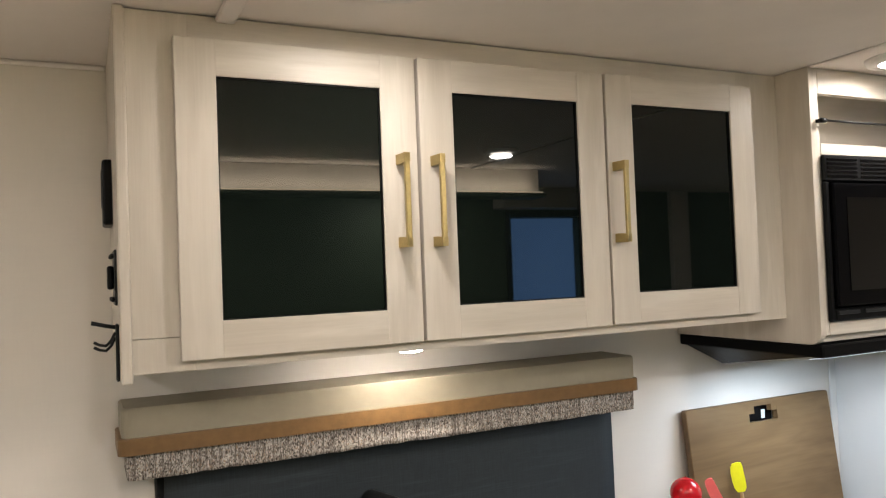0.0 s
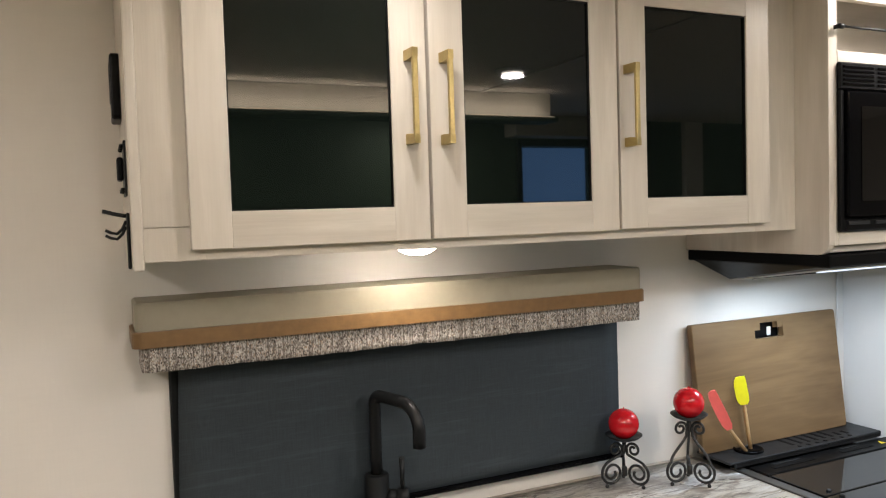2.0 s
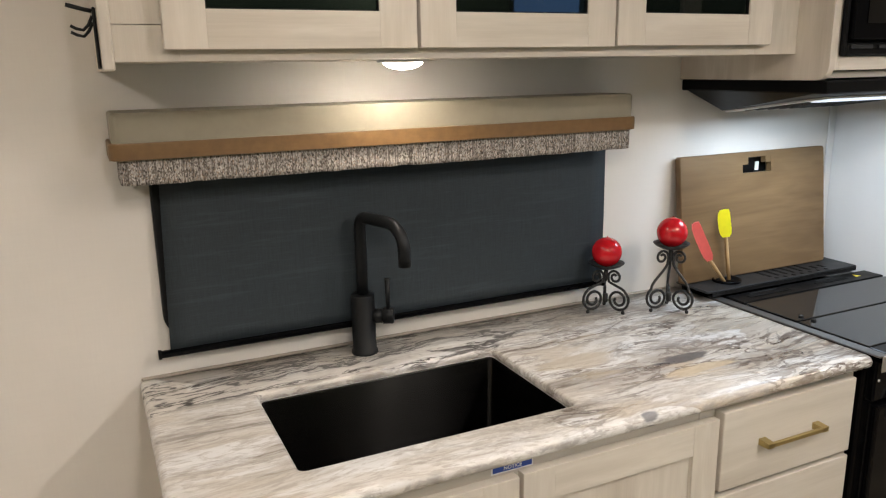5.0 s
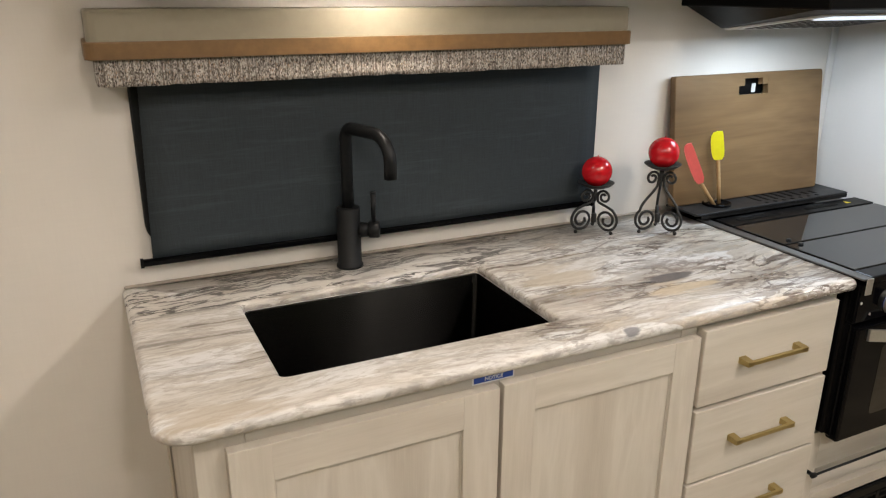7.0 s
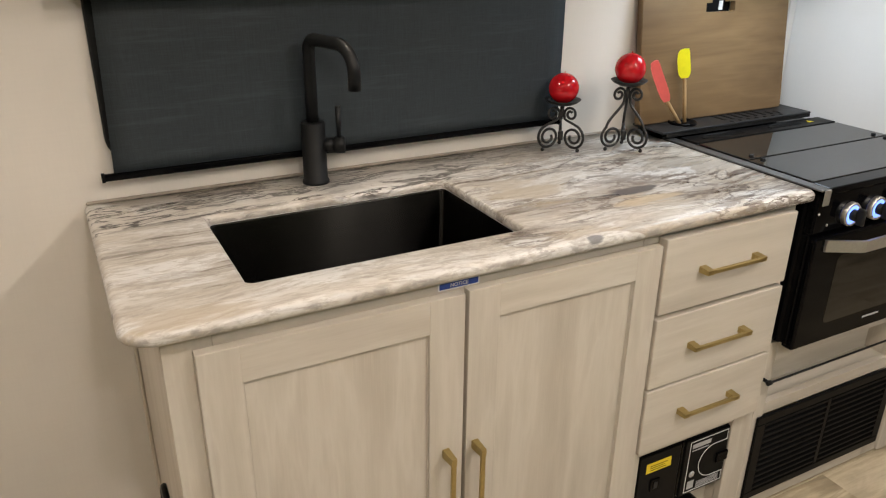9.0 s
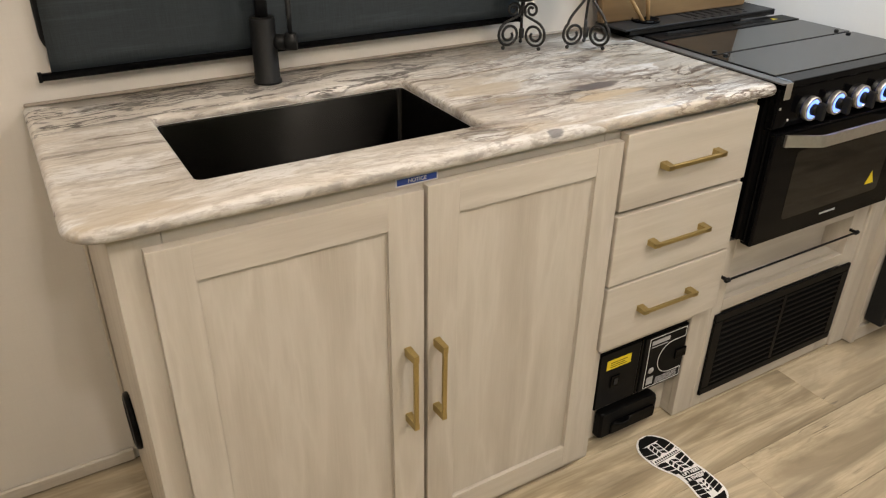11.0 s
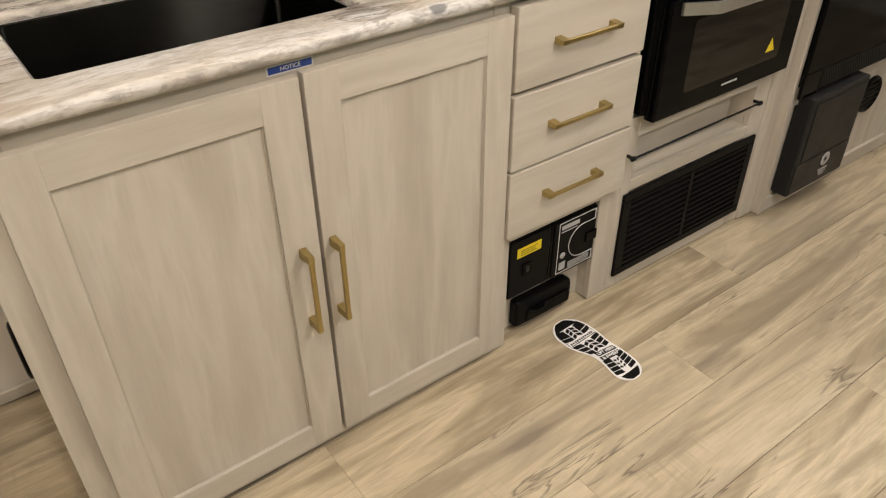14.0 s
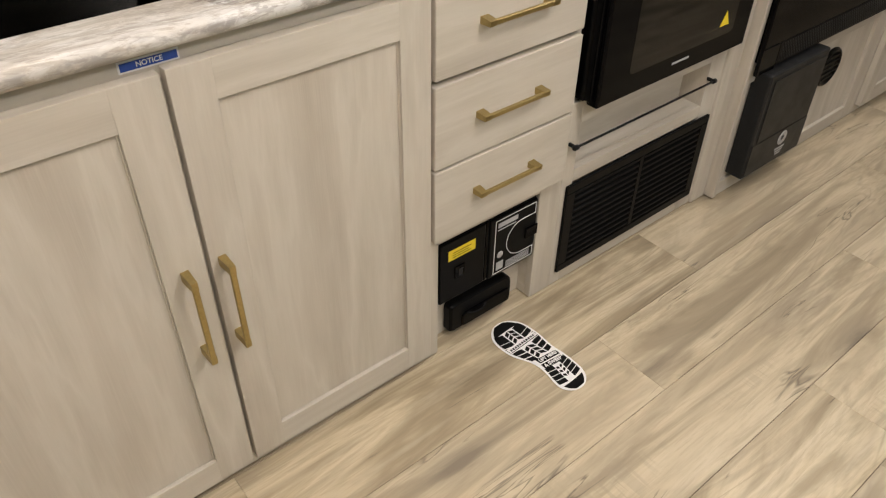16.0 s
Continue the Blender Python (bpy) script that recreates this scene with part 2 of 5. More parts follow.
    col = w.mix(w.math("MULTIPLY", w.math("MULTIPLY", line(crack, 0.060), thick), w.math("MULTIPLY", band, 0.95)), col, (0.045, 0.037, 0.032))

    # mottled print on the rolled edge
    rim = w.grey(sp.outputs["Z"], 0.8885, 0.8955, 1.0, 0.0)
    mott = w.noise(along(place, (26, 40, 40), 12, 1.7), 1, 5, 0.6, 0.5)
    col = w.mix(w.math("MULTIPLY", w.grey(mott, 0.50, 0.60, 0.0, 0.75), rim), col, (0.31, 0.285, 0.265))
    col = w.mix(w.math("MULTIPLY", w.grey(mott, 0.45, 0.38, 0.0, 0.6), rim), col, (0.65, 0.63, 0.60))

    def blot(cx, cy, lx, ly, colour, strength):
        """One printed fleck with a ragged outline."""
        nonlocal col
        dx = w.math("DIVIDE", w.math("SUBTRACT", px, cx), lx)
        dy = w.math("DIVIDE", w.math("SUBTRACT", py, cy), ly)
        r = w.math("SQRT", w.math("ADD", w.math("MULTIPLY", dx, dx), w.math("MULTIPLY", dy, dy)))
        r = w.math("ADD", r, w.math("MULTIPLY", w.math("SUBTRACT", streak, 0.5), 3.2))
        col = w.mix(w.grey(r, 0.72, 1.0, strength, 0.0), col, colour)

    blot(1.115, 1.055, 0.115, 0.032, (0.56, 0.455, 0.31), 0.8)
    blot(1.145, 1.108, 0.062, 0.019, (0.12, 0.115, 0.115), 0.92)
    blot(0.93, 1.19, 0.085, 0.055, (0.47, 0.405, 0.31), 0.7)
    blot(0.20, 0.965, 0.11, 0.030, (0.44, 0.375, 0.285), 0.7)
    blot(0.90, 0.938, 0.022, 0.013, (0.17, 0.165, 0.17), 0.9)
    w.color(col)
    w.rough(w.grey(streak, 0.3, 0.7, 0.24, 0.38))
    w.bump(fine, 0.0003, 0.25)
    return w.m


marble = make_marble()


def make_oak():
    """Limed oak print: soft clouded boards, cathedral figure, rare knots and drying cracks."""
    w = Net("greige_oak_vinyl", rough=0.42, spec=0.4)
    cloud = w.noise(w.coords((1.5, 10, 10)), 1, 5, 0.6, 0.9)
    broad = w.noise(w.coords((1.2, 22, 22)), 1, 4, 0.55, 0.6)
    grain = w.noise(w.coords((9, 120, 120)), 1, 6, 0.7, 0.5)
    col = w.ramp(cloud, [(0.36, (0.235, 0.190, 0.122)), (0.45, (0.37, 0.302, 0.200)), (0.51, (0.51, 0.426, 0.290)), (0.57, (0.59, 0.503, 0.353)), (0.66, (0.39, 0.320, 0.212))])
    col = w.mix(w.grey(broad, 0.50, 0.62, 0.0, 0.5), col, (0.30, 0.24, 0.162))
    col = w.mix(w.grey(broad, 0.46, 0.34, 0.0, 0.35), col, (0.60, 0.52, 0.39))
    # cathedral figure, in places only
    cath = w.noise(w.coords((1.3, 8.5, 8.5)), 1, 3, 0.5, 0.8)
    ring = w.math("ABSOLUTE", w.math("SUBTRACT", w.math("FRACT", w.math("MULTIPLY", cath, 14.0)), 0.5))
    where = w.grey(w.noise(w.coords((1.6, 4.5, 4.5)), 1, 2, 0.5), 0.48, 0.60, 0.03, 0.42)
    col = w.mix(w.math("MULTIPLY", w.grey(ring, 0.30, 0.0), where), col, (0.235, 0.185, 0.125))
    col = w.mix(w.grey(grain, 0.48, 0.70, 0.0, 0.48), col, (0.30, 0.24, 0.165))
    # faint saw marks across the board
    saw = w.noise(w.coords((95, 6, 6)), 1, 2, 0.5, 0.4)
    sawn = w.grey(w.noise(w.coords((2.4, 7, 7)), 1, 2, 0.5), 0.60, 0.68, 0.0, 0.35)
    col = w.mix(w.math("MULTIPLY", w.grey(saw, 0.50, 0.60), sawn), col, (0.30, 0.25, 0.18))
    # grey smoke round the knots
    vo = w.node("ShaderNodeTexVoronoi", Scale=1.0, Randomness=1.0)
    w.link(w.coords((1.9, 5.2, 5.2)), vo.inputs["Vector"])
    knot = w.math("ADD", vo.outputs["Distance"], w.math("MULTIPLY", w.math("SUBTRACT", cloud, 0.5), 0.55))
    col = w.mix(w.grey(knot, 0.05, 0.30, 0.7, 0.0), col, (0.235, 0.195, 0.142))
    col = w.mix(w.grey(knot, 0.0, 0.10, 0.8, 0.0), col, (0.10, 0.08, 0.06))
    crack = w.noise(w.coords((1.9, 17, 17)), 1, 4, 0.5, 0.7)
    cmask = w.grey(w.noise(w.coords((2.6, 9, 9)), 1, 2, 0.5), 0.60, 0.64)
    col = w.mix(w.math("MULTIPLY", w.math("MULTIPLY", w.ridge(crack, 0.015), cmask), 0.95), col, (0.09, 0.07, 0.05))
    tone = w.node("ShaderNodeObjectInfo")
    col = w.mix(w.grey(tone.outputs["Random"], 0, 1, 0.0, 0.28), col, (0.54, 0.465, 0.35))
    w.color(col)
    w.rough(w.grey(grain, 0.3, 0.7, 0.36, 0.5))
    w.bump(grain, 0.0005, 0.35)
    return w.m


oak = make_oak()


def make_board():
    w = Net("walnut_stained_board", rough=0.5, spec=0.35)
    broad = w.noise(w.coords((1.2, 6, 5), shift=False), 1, 4, 0.6, 0.8)
    grain = w.noise(w.coords((7, 130, 130), shift=False), 1, 4, 0.6)
    col = w.ramp(broad, [(0.32, (0.098, 0.057, 0.023)), (0.47, (0.16, 0.098, 0.044)), (0.56, (0.20, 0.125, 0.058)), (0.72, (0.13, 0.078, 0.034))])
    col = w.mix(w.grey(grain, 0.45, 0.75, 0, 0.4), col, (0.12, 0.068, 0.03))
    w.color(col)
    w.bump(grain, 0.0003, 0.3)
    return w.m


board_wood = make_board()
spoon_wood = plain("beech_handle", (0.46, 0.30, 0.14), 0.5, 0, 0.12, 80)


def make_tweed():
    w = Net("woven_tweed", rough=0.9, spec=0.1)
    v = w.node("ShaderNodeTexVoronoi", Scale=1.0, Randomness=0.9)
    w.link(w.coords((620, 620, 300), shift=False), v.inputs["Vector"])
    sep = w.node("ShaderNodeSeparateColor")
    w.link(v.outputs["Color"], sep.inputs[0])
    col = w.ramp(sep.outputs[0], [(0.0, (0.07, 0.058, 0.05)), (0.25, (0.22, 0.19, 0.165)), (0.5, (0.42, 0.385, 0.35)), (0.8, (0.68, 0.645, 0.60)), (1.0, (0.36, 0.25, 0.17))])
    rib = w.noise(w.coords((330, 330, 10), shift=False), 1, 2, 0.5)
    col = w.mix(w.grey(rib, 0.5, 0.6, 0, 0.6), col, (0.12, 0.10, 0.085))
    w.color(col)
    w.bump(w.math("SUBTRACT", sep.outputs[0], v.outputs["Distance"]), 0.0025, 0.8)
    return w.m


tweed = make_tweed()


def make_shade():
    w = Net("charcoal_shade_cloth", rough=0.62, spec=0.35)
    a = w.noise(w.coords((700, 700, 25), shift=False), 1, 2, 0.6)
    b = w.noise(w.coords((25, 25, 700), shift=False), 1, 2, 0.6)
    weave = w.math("MULTIPLY", w.math("ADD", a, b), 0.5)
    slub = w.noise(w.coords((5, 5, 90), shift=False), 1, 4, 0.6)
    col = w.mix(w.grey(weave, 0.38, 0.62), (0.021, 0.028, 0.033), (0.031, 0.040, 0.047))
    col = w.mix(w.grey(slub, 0.55, 0.75, 0, 0.5), col, (0.055, 0.066, 0.077))
    w.color(col)
    w.bump(weave, 0.0004, 0.35)
    return w.m


shade_cloth = make_shade()


def make_black_steel():
    """Black brushed stainless of the sink."""
    w = Net("black_brushed_steel", rough=0.3, metal=1.0)
    n = w.noise(w.coords((6, 6, 500), shift=False), 1, 3, 0.6)
    w.color(w.mix(w.grey(n, 0.3, 0.7), (0.022, 0.021, 0.0195), (0.036, 0.034, 0.032)))
    w.rough(w.grey(n, 0.3, 0.7, 0.19, 0.24))
    w.p.inputs["Anisotropic"].default_value = 1.0
    w.p.inputs["Anisotropic Rotation"].default_value = 0.25
    return w.m


sink_steel = make_black_steel()

# ---- mesh helpers ----


def rb(bm, x0, x1, y0, y1, z0, z1, bev=0.0015, mi=0, seg=1):
    """Adds a box with bevelled edges."""
    v = [bm.verts.new((x, y, z)) for x in (x0, x1) for y in (y0, y1) for z in (z0, z1)]
    quads = ((0, 1, 3, 2), (4, 6, 7, 5), (0, 4, 5, 1), (2, 3, 7, 6), (0, 2, 6, 4), (1, 5, 7, 3))
    faces = [bm.faces.new([v[i] for i in q]) for q in quads]
    for f in faces:
        f.material_index = mi
    if bev:
        edges = {e for f in faces for e in f.edges}
        res = bmesh.ops.bevel(bm, geom=list(edges), offset=bev, segments=seg, profile=0.5, affect="EDGES")
        for f in res["faces"]:
            f.material_index = mi
    return bm


def box(*a, **k):
    return rb(bmesh.new(), *a, **k)


def rings(bm, loops, close=True, cap=True, mi=0):
    """Bridges loops of points, one after the other, into a skin."""
    vs = [[bm.verts.new(p) for p in lp] for lp in loops]
    n = len(vs[0])
    for a, b in zip(vs, vs[1:]):
        for i in range(n if close else n - 1):
            j = (i + 1) % n
            f = bm.faces.new((a[i], a[j], b[j], b[i]))
            f.material_index = mi
            f.smooth = True
    if cap:
        for lp in (vs[0][::-1], vs[-1]):
            f = bm.faces.new(lp)
            f.material_index = mi
    return vs


def lathe(bm, profile, c, axis="z", n=28, mi=0, cap=True):
    """Turns a profile of (radius, height) round an axis through c."""
    loops = []
    for r, h in profile:
        lp = []
        for i in range(n):
            a = 2 * math.pi * i / n
            u, w = max(r, 1e-5) * math.cos(a), max(r, 1e-5) * math.sin(a)
            d = {"z": (u, w, h), "y": (u, h, -w), "x": (h, u, w)}[axis]
            lp.append((c[0] + d[0], c[1] + d[1], c[2] + d[2]))
        loops.append(lp)
    rings(bm, loops, True, cap, mi)
    return bm


def tube(bm, pts, r, n=10, mi=0):
    """Sweeps a circle along points; r is one radius or one per point."""
    pts = [Vector(p) for p in pts]
    loops, up = [], None
    for i, p in enumerate(pts):
        d = (pts[min(i + 1, len(pts) - 1)] - pts[max(i - 1, 0)]).normalized()
        if up is None:
            up = d.orthogonal().normalized()
        up = (up - d * up.dot(d)).normalized()
        side = d.cross(up)
        rr = r[i] if isinstance(r, (list, tuple)) else r
        loops.append([p + (up * math.cos(2 * math.pi * k / n) + side * math.sin(2 * math.pi * k / n)) * rr for k in range(n)])
    rings(bm, loops, True, True, mi)
    return bm


def rounded(x0, x1, y0, y1, radii, k=6):
    """Points of a rounded rectangle, anticlockwise from the low corner; one radius a corner."""
    if not isinstance(radii, (list, tuple)):
        radii = (radii,) * 4
    out = []
    for (cx, cy, sx, sy, a0), r in zip(((x0, y0, 1, 1, 180), (x1, y0, -1, 1, 270), (x1, y1, -1, -1, 0), (x0, y1, 1, -1, 90)), radii):
        for i in range(k + 1):
            a = radians(a0 + 90 * i / k)
            out.append((cx + sx * r + r * math.cos(a), cy + sy * r + r * math.sin(a)))
    return out


def plate(bm, pts, to3, a, b, bev=0.0, mi=0):
    """Extrudes an outline of 2D points from a to b by to3(u, v, w); bev narrows the b side."""
    loops = [[to3(u, v, a) for u, v in pts]]
    if bev:
        cu, cv = sum(p[0] for p in pts) / len(pts), sum(p[1] for p in pts) / len(pts)
        s = -1 if b > a else 1
        loops.append([to3(u, v, b + s * bev) for u, v in pts])

        def inn(u, v):
            d = math.hypot(u - cu, v - cv) or 1
            return u - (u - cu) / d * bev, v - (v - cv) / d * bev
        loops.append([to3(*inn(u, v), b) for u, v in pts])
    else:
        loops.append([to3(u, v, b) for u, v in pts])
    vs = rings(bm, loops, True, True, mi)
    for f in bm.faces:
        f.smooth = False
    return bm


def finish(bm, name, mats):
    bmesh.ops.recalc_face_normals(bm, faces=bm.faces[:])
    me = bpy.data.meshes.new(name)
    bm.to_mesh(me)
    bm.free()
    for m in mats if isinstance(mats, (list, tuple)) else (mats,):
        me.materials.append(m)
    return me


def part(name, bm, mats, parent=None, label=""):
    ob = new(name, finish(bm, name, mats))
    if parent is not None:
        ob.parent = parent
        if parent.type == "EMPTY":
            ob.matrix_parent_inverse = Matrix.Translation(parent.location).inverted()
    if label:
        ob["label"] = label
    return ob


def thing(name, at, label, category, group=""):
    ob = new(name)
    ob.empty_display_size = 0.05
    ob.location = at
    return tagged(ob, label, category, group)


def setting(name, bm, mats, label="", category=""):
    return tagged(part(name, bm, mats), label, category, kind="structure")


def words(name, text, size, m, mat, parent, label="", bold=0.0):
    """Flat lettering as a mesh, its baseline start at the pose m."""
    cu = bpy.data.curves.new(name, "FONT")
    cu.offset = bold
    cu.body, cu.size, cu.extrude, cu.align_x, cu.align_y = text, size, 0.0002, "CENTER", "CENTER"
    tmp = bpy.data.objects.new(name, cu)
    me = bpy.data.meshes.new_from_object(tmp)
    bpy.data.objects.remove(tmp)
    me.transform(m)
    me.materials.clear()
    me.materials.append(mat)
    ob = new(name, me)
    ob.parent = parent
    if parent.type == "EMPTY":
        ob.matrix_parent_inverse = Matrix.Translation(parent.location).inverted()
    if label:
        ob["label"] = label
    return ob


# ---- the room ----
X0, X1, Y0 = -2.0, 4.2, -1.05
T = 0.06
setting("wall_north", box(X0, X1, WALL_Y, WALL_Y + T, 0, CEIL, 0), wall_mat, "cream linen-textured wallboard behind the counter", "wall")
setting("wall_west", box(X0 - T, X0, Y0, WALL_Y, 0, CEIL, 0), wall_mat, "cream wallboard closing the room", "wall")
setting("wall_east", box(X1, X1 + T, Y0, WALL_Y, 0, CEIL, 0), wall_mat, "cream wallboard closing the far end", "wall")
bm = bmesh.new()
WX0, WX1, WZ0, WZ1 = 2.055, 2.50, 1.30, 1.90
for b in ((X0, WX0, 0, CEIL), (WX1, X1, 0, CEIL), (WX0, WX1, 0, WZ0), (WX0, WX1, WZ1, CEIL)):
    rb(bm, b[0], b[1], Y0 - T, Y0, b[2], b[3], 0)
setting("wall_south", bm, dark_wall, "dark panelled wall across the aisle", "wall")
setting("ceiling", box(X0, X1, Y0, WALL_Y, CEIL, CEIL + 0.03, 0), ceil_mat, "pale grey-beige ceiling board", "ceiling")
win = setting("window_2", box(WX0, WX1, Y0 - T - 0.02, Y0 - T - 0.01, WZ0, WZ1, 0), window_blue, "window full of bluish outside light", "window")
bm = bmesh.new()
for b in ((WX0 - 0.03, WX0, WZ0 - 0.03, WZ1 + 0.03), (WX1, WX1 + 0.03, WZ0 - 0.03, WZ1 + 0.03), (WX0, WX1, WZ0 - 0.03, WZ0), (WX0, WX1, WZ1, WZ1 + 0.03)):
    rb(bm, b[0], b[1], Y0 + 0.001, Y0 + 0.015, b[2], b[3], 0.002)
part("window_frame", bm, black_metal, win)
BEAM = -0.330
setting("header_beam", box(X0, 1.78, BEAM - 0.06, BEAM, 1.944, CEIL - 0.0005, 0.003), wall_mat, "cream header beam across the aisle, lit by a cove strip", "beam")
cove = setting("cove_trim", box(X0, 1.78, BEAM - 0.06, BEAM + 0.06, 1.925, 1.9435, 0.004), dark_wall, "narrow dark cove ledge with a light strip on top", "trim")
part("light_strip", box(X0, 1.78, BEAM + 0.020, BEAM + 0.028, 1.9437, 1.950, 0.0), led_strip, cove, "glowing warm light strip")
setting("door_jamb", box(3.12, 3.25, Y0 + 0.0005, Y0 + 0.035, 0.004, CEIL - 0.001, 0.003), wall_mat, "cream door jamb on the wall across the aisle", "trim")
setting("window_pelmet", box(1.95, 2.75, Y0 + 0.016, Y0 + 0.13, 1.94, CEIL - 0.002, 0.004), wood_h, "pale wooden pelmet over the far window", "trim")
setting("wall_partition", box(2.05, 2.115, 1.0, WALL_Y, 0, CEIL, 0.002), wall_white, "white partition beside the cooker", "wall")
setting("partition_post", box(2.0505, 2.1145, 0.957, 0.9995, 0.004, CEIL - 0.001, 0.003), wood_v, "whitewashed wooden post ending the partition", "trim")
bm = box(2.022, 2.049, WALL_Y - 0.006, WALL_Y - 0.0005, 0.9, 1.45, 0.002)
setting("corner_trim", bm, wall_white, "narrow white corner trim", "trim")
setting("baseboard", box(X0, 0.151, WALL_Y - 0.012, WALL_Y - 0.0005, 0.004, 0.038, 0.003), wood_h, "low pale wooden baseboard", "baseboard")
bm = rb(box(0.247, 0.277, BEAM + 0.001, 1.168, CEIL - 0.012, CEIL - 0.0005, 0.004, seg=2), 1.455, 1.475, BEAM + 0.001, 1.08, CEIL - 0.006, CEIL - 0.0005, 0.002)
setting("ceiling_batten", bm, ceil_mat, "slim ceiling joint battens", "trim")
bm = box(-1.9, 0.10, WALL_Y - 0.008, WALL_Y - 0.0005, CEIL - 0.010, CEIL - 0.0005, 0.003)
setting("ceiling_trim", bm, ceil_mat, "slim trim between wall and ceiling", "trim")


def ceiling_or_fill_light(at, group):
    t = thing("ceiling_or_fill_light", at, "small round white ceiling puck light, switched on; only three known, others added fill", "ceiling light", group)
    x, y, z = at
    part("rim", lathe(bmesh.new(), [(0.044, -0.012), (0.058, -0.012), (0.062, -0.004), (0.062, 0.0), (0.044, 0.0)], at), white_plastic, t)
    part("diffuser", lathe(bmesh.new(), [(0.0005, -0.016), (0.03, -0.0145), (0.0435, -0.010), (0.0435, -0.002)], at), lens_mat, t, "glowing frosted lens")
    return t


# known lamps and the added fill lamps share one fitting
for lx, ly, watts in LAMP_AND_FILL_SPOTS:
    ceiling_or_fill_light((lx, ly, CEIL - 0.0005), "ceiling puck lights")

# ---- cabinet parts ----
def pull_bm(length, out, thick=0.009, width=0.0115):
    """A square bar pull along z, its feet at y=0, standing out to -y; origin in the middle."""
    bm = bmesh.new()
    h = length / 2
    rb(bm, -width * 0.40, width * 0.40, -out, -out + thick * 0.8, -h, h, 0.0012)
    for s in (-1, 1):
        z0, z1 = sorted((s * h, s * (h - 0.017)))
        loops = []
        for yy, gx, gz in ((0.0, 1.15, 0.0), (-out * 0.45, 1.0, 0.0), (-out, 0.85, 0.002)):
            a = width * 0.5 * gx
            lo, hi = (z0 + (gz if s > 0 else 0), z1 - (gz if s < 0 else 0))
            loops.append([(-a, yy, lo), (a, yy, lo), (a, yy, hi), (-a, yy, hi)])
        rings(bm, loops)
        for f in bm.faces:
            f.smooth = False
    return bm


PULLS = {}


def pull(parent, x, y, z, length=0.155, out=0.035, level=False):
    if length not in PULLS:
        PULLS[length] = finish(pull_bm(length, out), "handle", brass)
    ob = new("handle", PULLS[length])
    ob.parent = parent
    if parent.type == "EMPTY":
        ob.matrix_parent_inverse = Matrix.Translation(parent.location).inverted()
    ob.matrix_basis = pose(x, y, z, 0, 90 if level else 0, 0)
    ob["label"] = "brushed brass bar handle"
    return ob


def shaker(parent, x0, x1, z0, z1, yf, yb, ix0, ix1, iz0, iz1, glass=False):
    """A framed door: two stiles, two rails, an inset panel or pane."""
    bm = bmesh.new()
    rb(bm, x0, ix0, yf, yb, z0, z1, 0.0014, 0, 2)
    rb(bm, ix1, x1, yf, yb, z0, z1, 0.0014, 0, 2)
    rb(bm, ix0 - 0.0006, ix1 + 0.0006, yf + 0.0002, yb, z0, iz0, 0.0007, 1)
    rb(bm, ix0 - 0.0006, ix1 + 0.0006, yf + 0.0002, yb, iz1, z1, 0.0007, 1)
    door = part("door", bm, [wood_v, wood_h], parent)
    if glass:
        part("pane", box(ix0 - 0.004, ix1 + 0.004, yf + 0.007, yf + 0.011, iz0 - 0.004, iz1 + 0.004, 0), glass_dark, door, "dark smoked glass pane")
        b = bmesh.new()
        for q in ((ix0, ix0 + 0.002, iz0, iz1), (ix1 - 0.002, ix1, iz0, iz1), (ix0 + 0.002, ix1 - 0.002, iz0, iz0 + 0.002), (ix0 + 0.002, ix1 - 0.002, iz1 - 0.002, iz1)):
            rb(b, q[0], q[1], yf + 0.0035, yf + 0.0069, q[2], q[3], 0.0)
        part("glazing_bead", b, black_plastic, door)
    else:
        part("panel", box(ix0 - 0.006, ix1 + 0.006, yf + 0.008, yb - 0.001, iz0 - 0.006, iz1 + 0.006, 0), wood_v, door)
        b = bmesh.new()
        for q in ((ix0, ix0 + 0.0025, iz0, iz1), (ix1 - 0.0025, ix1, iz0, iz1), (ix0 + 0.0025, ix1 - 0.0025, iz0, iz0 + 0.0025), (ix0 + 0.0025, ix1 - 0.0025, iz1 - 0.0025, iz1)):
            rb(b, q[0], q[1], yf + 0.0045, yf + 0.0079, q[2], q[3], 0.001)
        part("panel_bead", b, wood_v, door)
    return door


# ---- upper cabinet with three glass doors ----
UF, UD = 1.170, 1.152
uc = thing("wall_cabinet", (0.78, 1.34, 1.505), "whitewashed wooden wall cabinet with three closed smoked-glass doors", "cabinet")
part("side_panel", box(0.101, 0.117, UF - 0.012, WALL_Y - 0.001, 1.495, CEIL - 0.001, 0.003, seg=2), wood_v, uc)
bm = bmesh.new()
rb(bm, 0.1173, 0.205, UF, UF + 0.018, 1.5585, CEIL - 0.002, 0.0005)
rb(bm, 0.1173, 0.205, UF, UF + 0.018, 1.507, 1.5575, 0.0005)
rb(bm, 1.335, 1.4555, UF, UF + 0.018, 1.507, CEIL - 0.002, 0)
for a, b in ((0.55, 0.60), (0.945, 0.995)):
    rb(bm, a, b, UF, UF + 0.018, 1.553, 1.98, 0.0008)
rb(bm, 0.2051, 1.3349, UF, UF + 0.018, 1.507, 1.552, 0, 1)
rb(bm, 0.2051, 1.3349, UF, UF + 0.018, 1.981, CEIL - 0.002, 0, 1)
part("face_frame", bm, [wood_v, wood_h], uc)
part("bottom_panel", box(0.1175, 1.455, UF + 0.0185, WALL_Y - 0.001, 1.507, 1.519, 0.001), wood_h, uc)
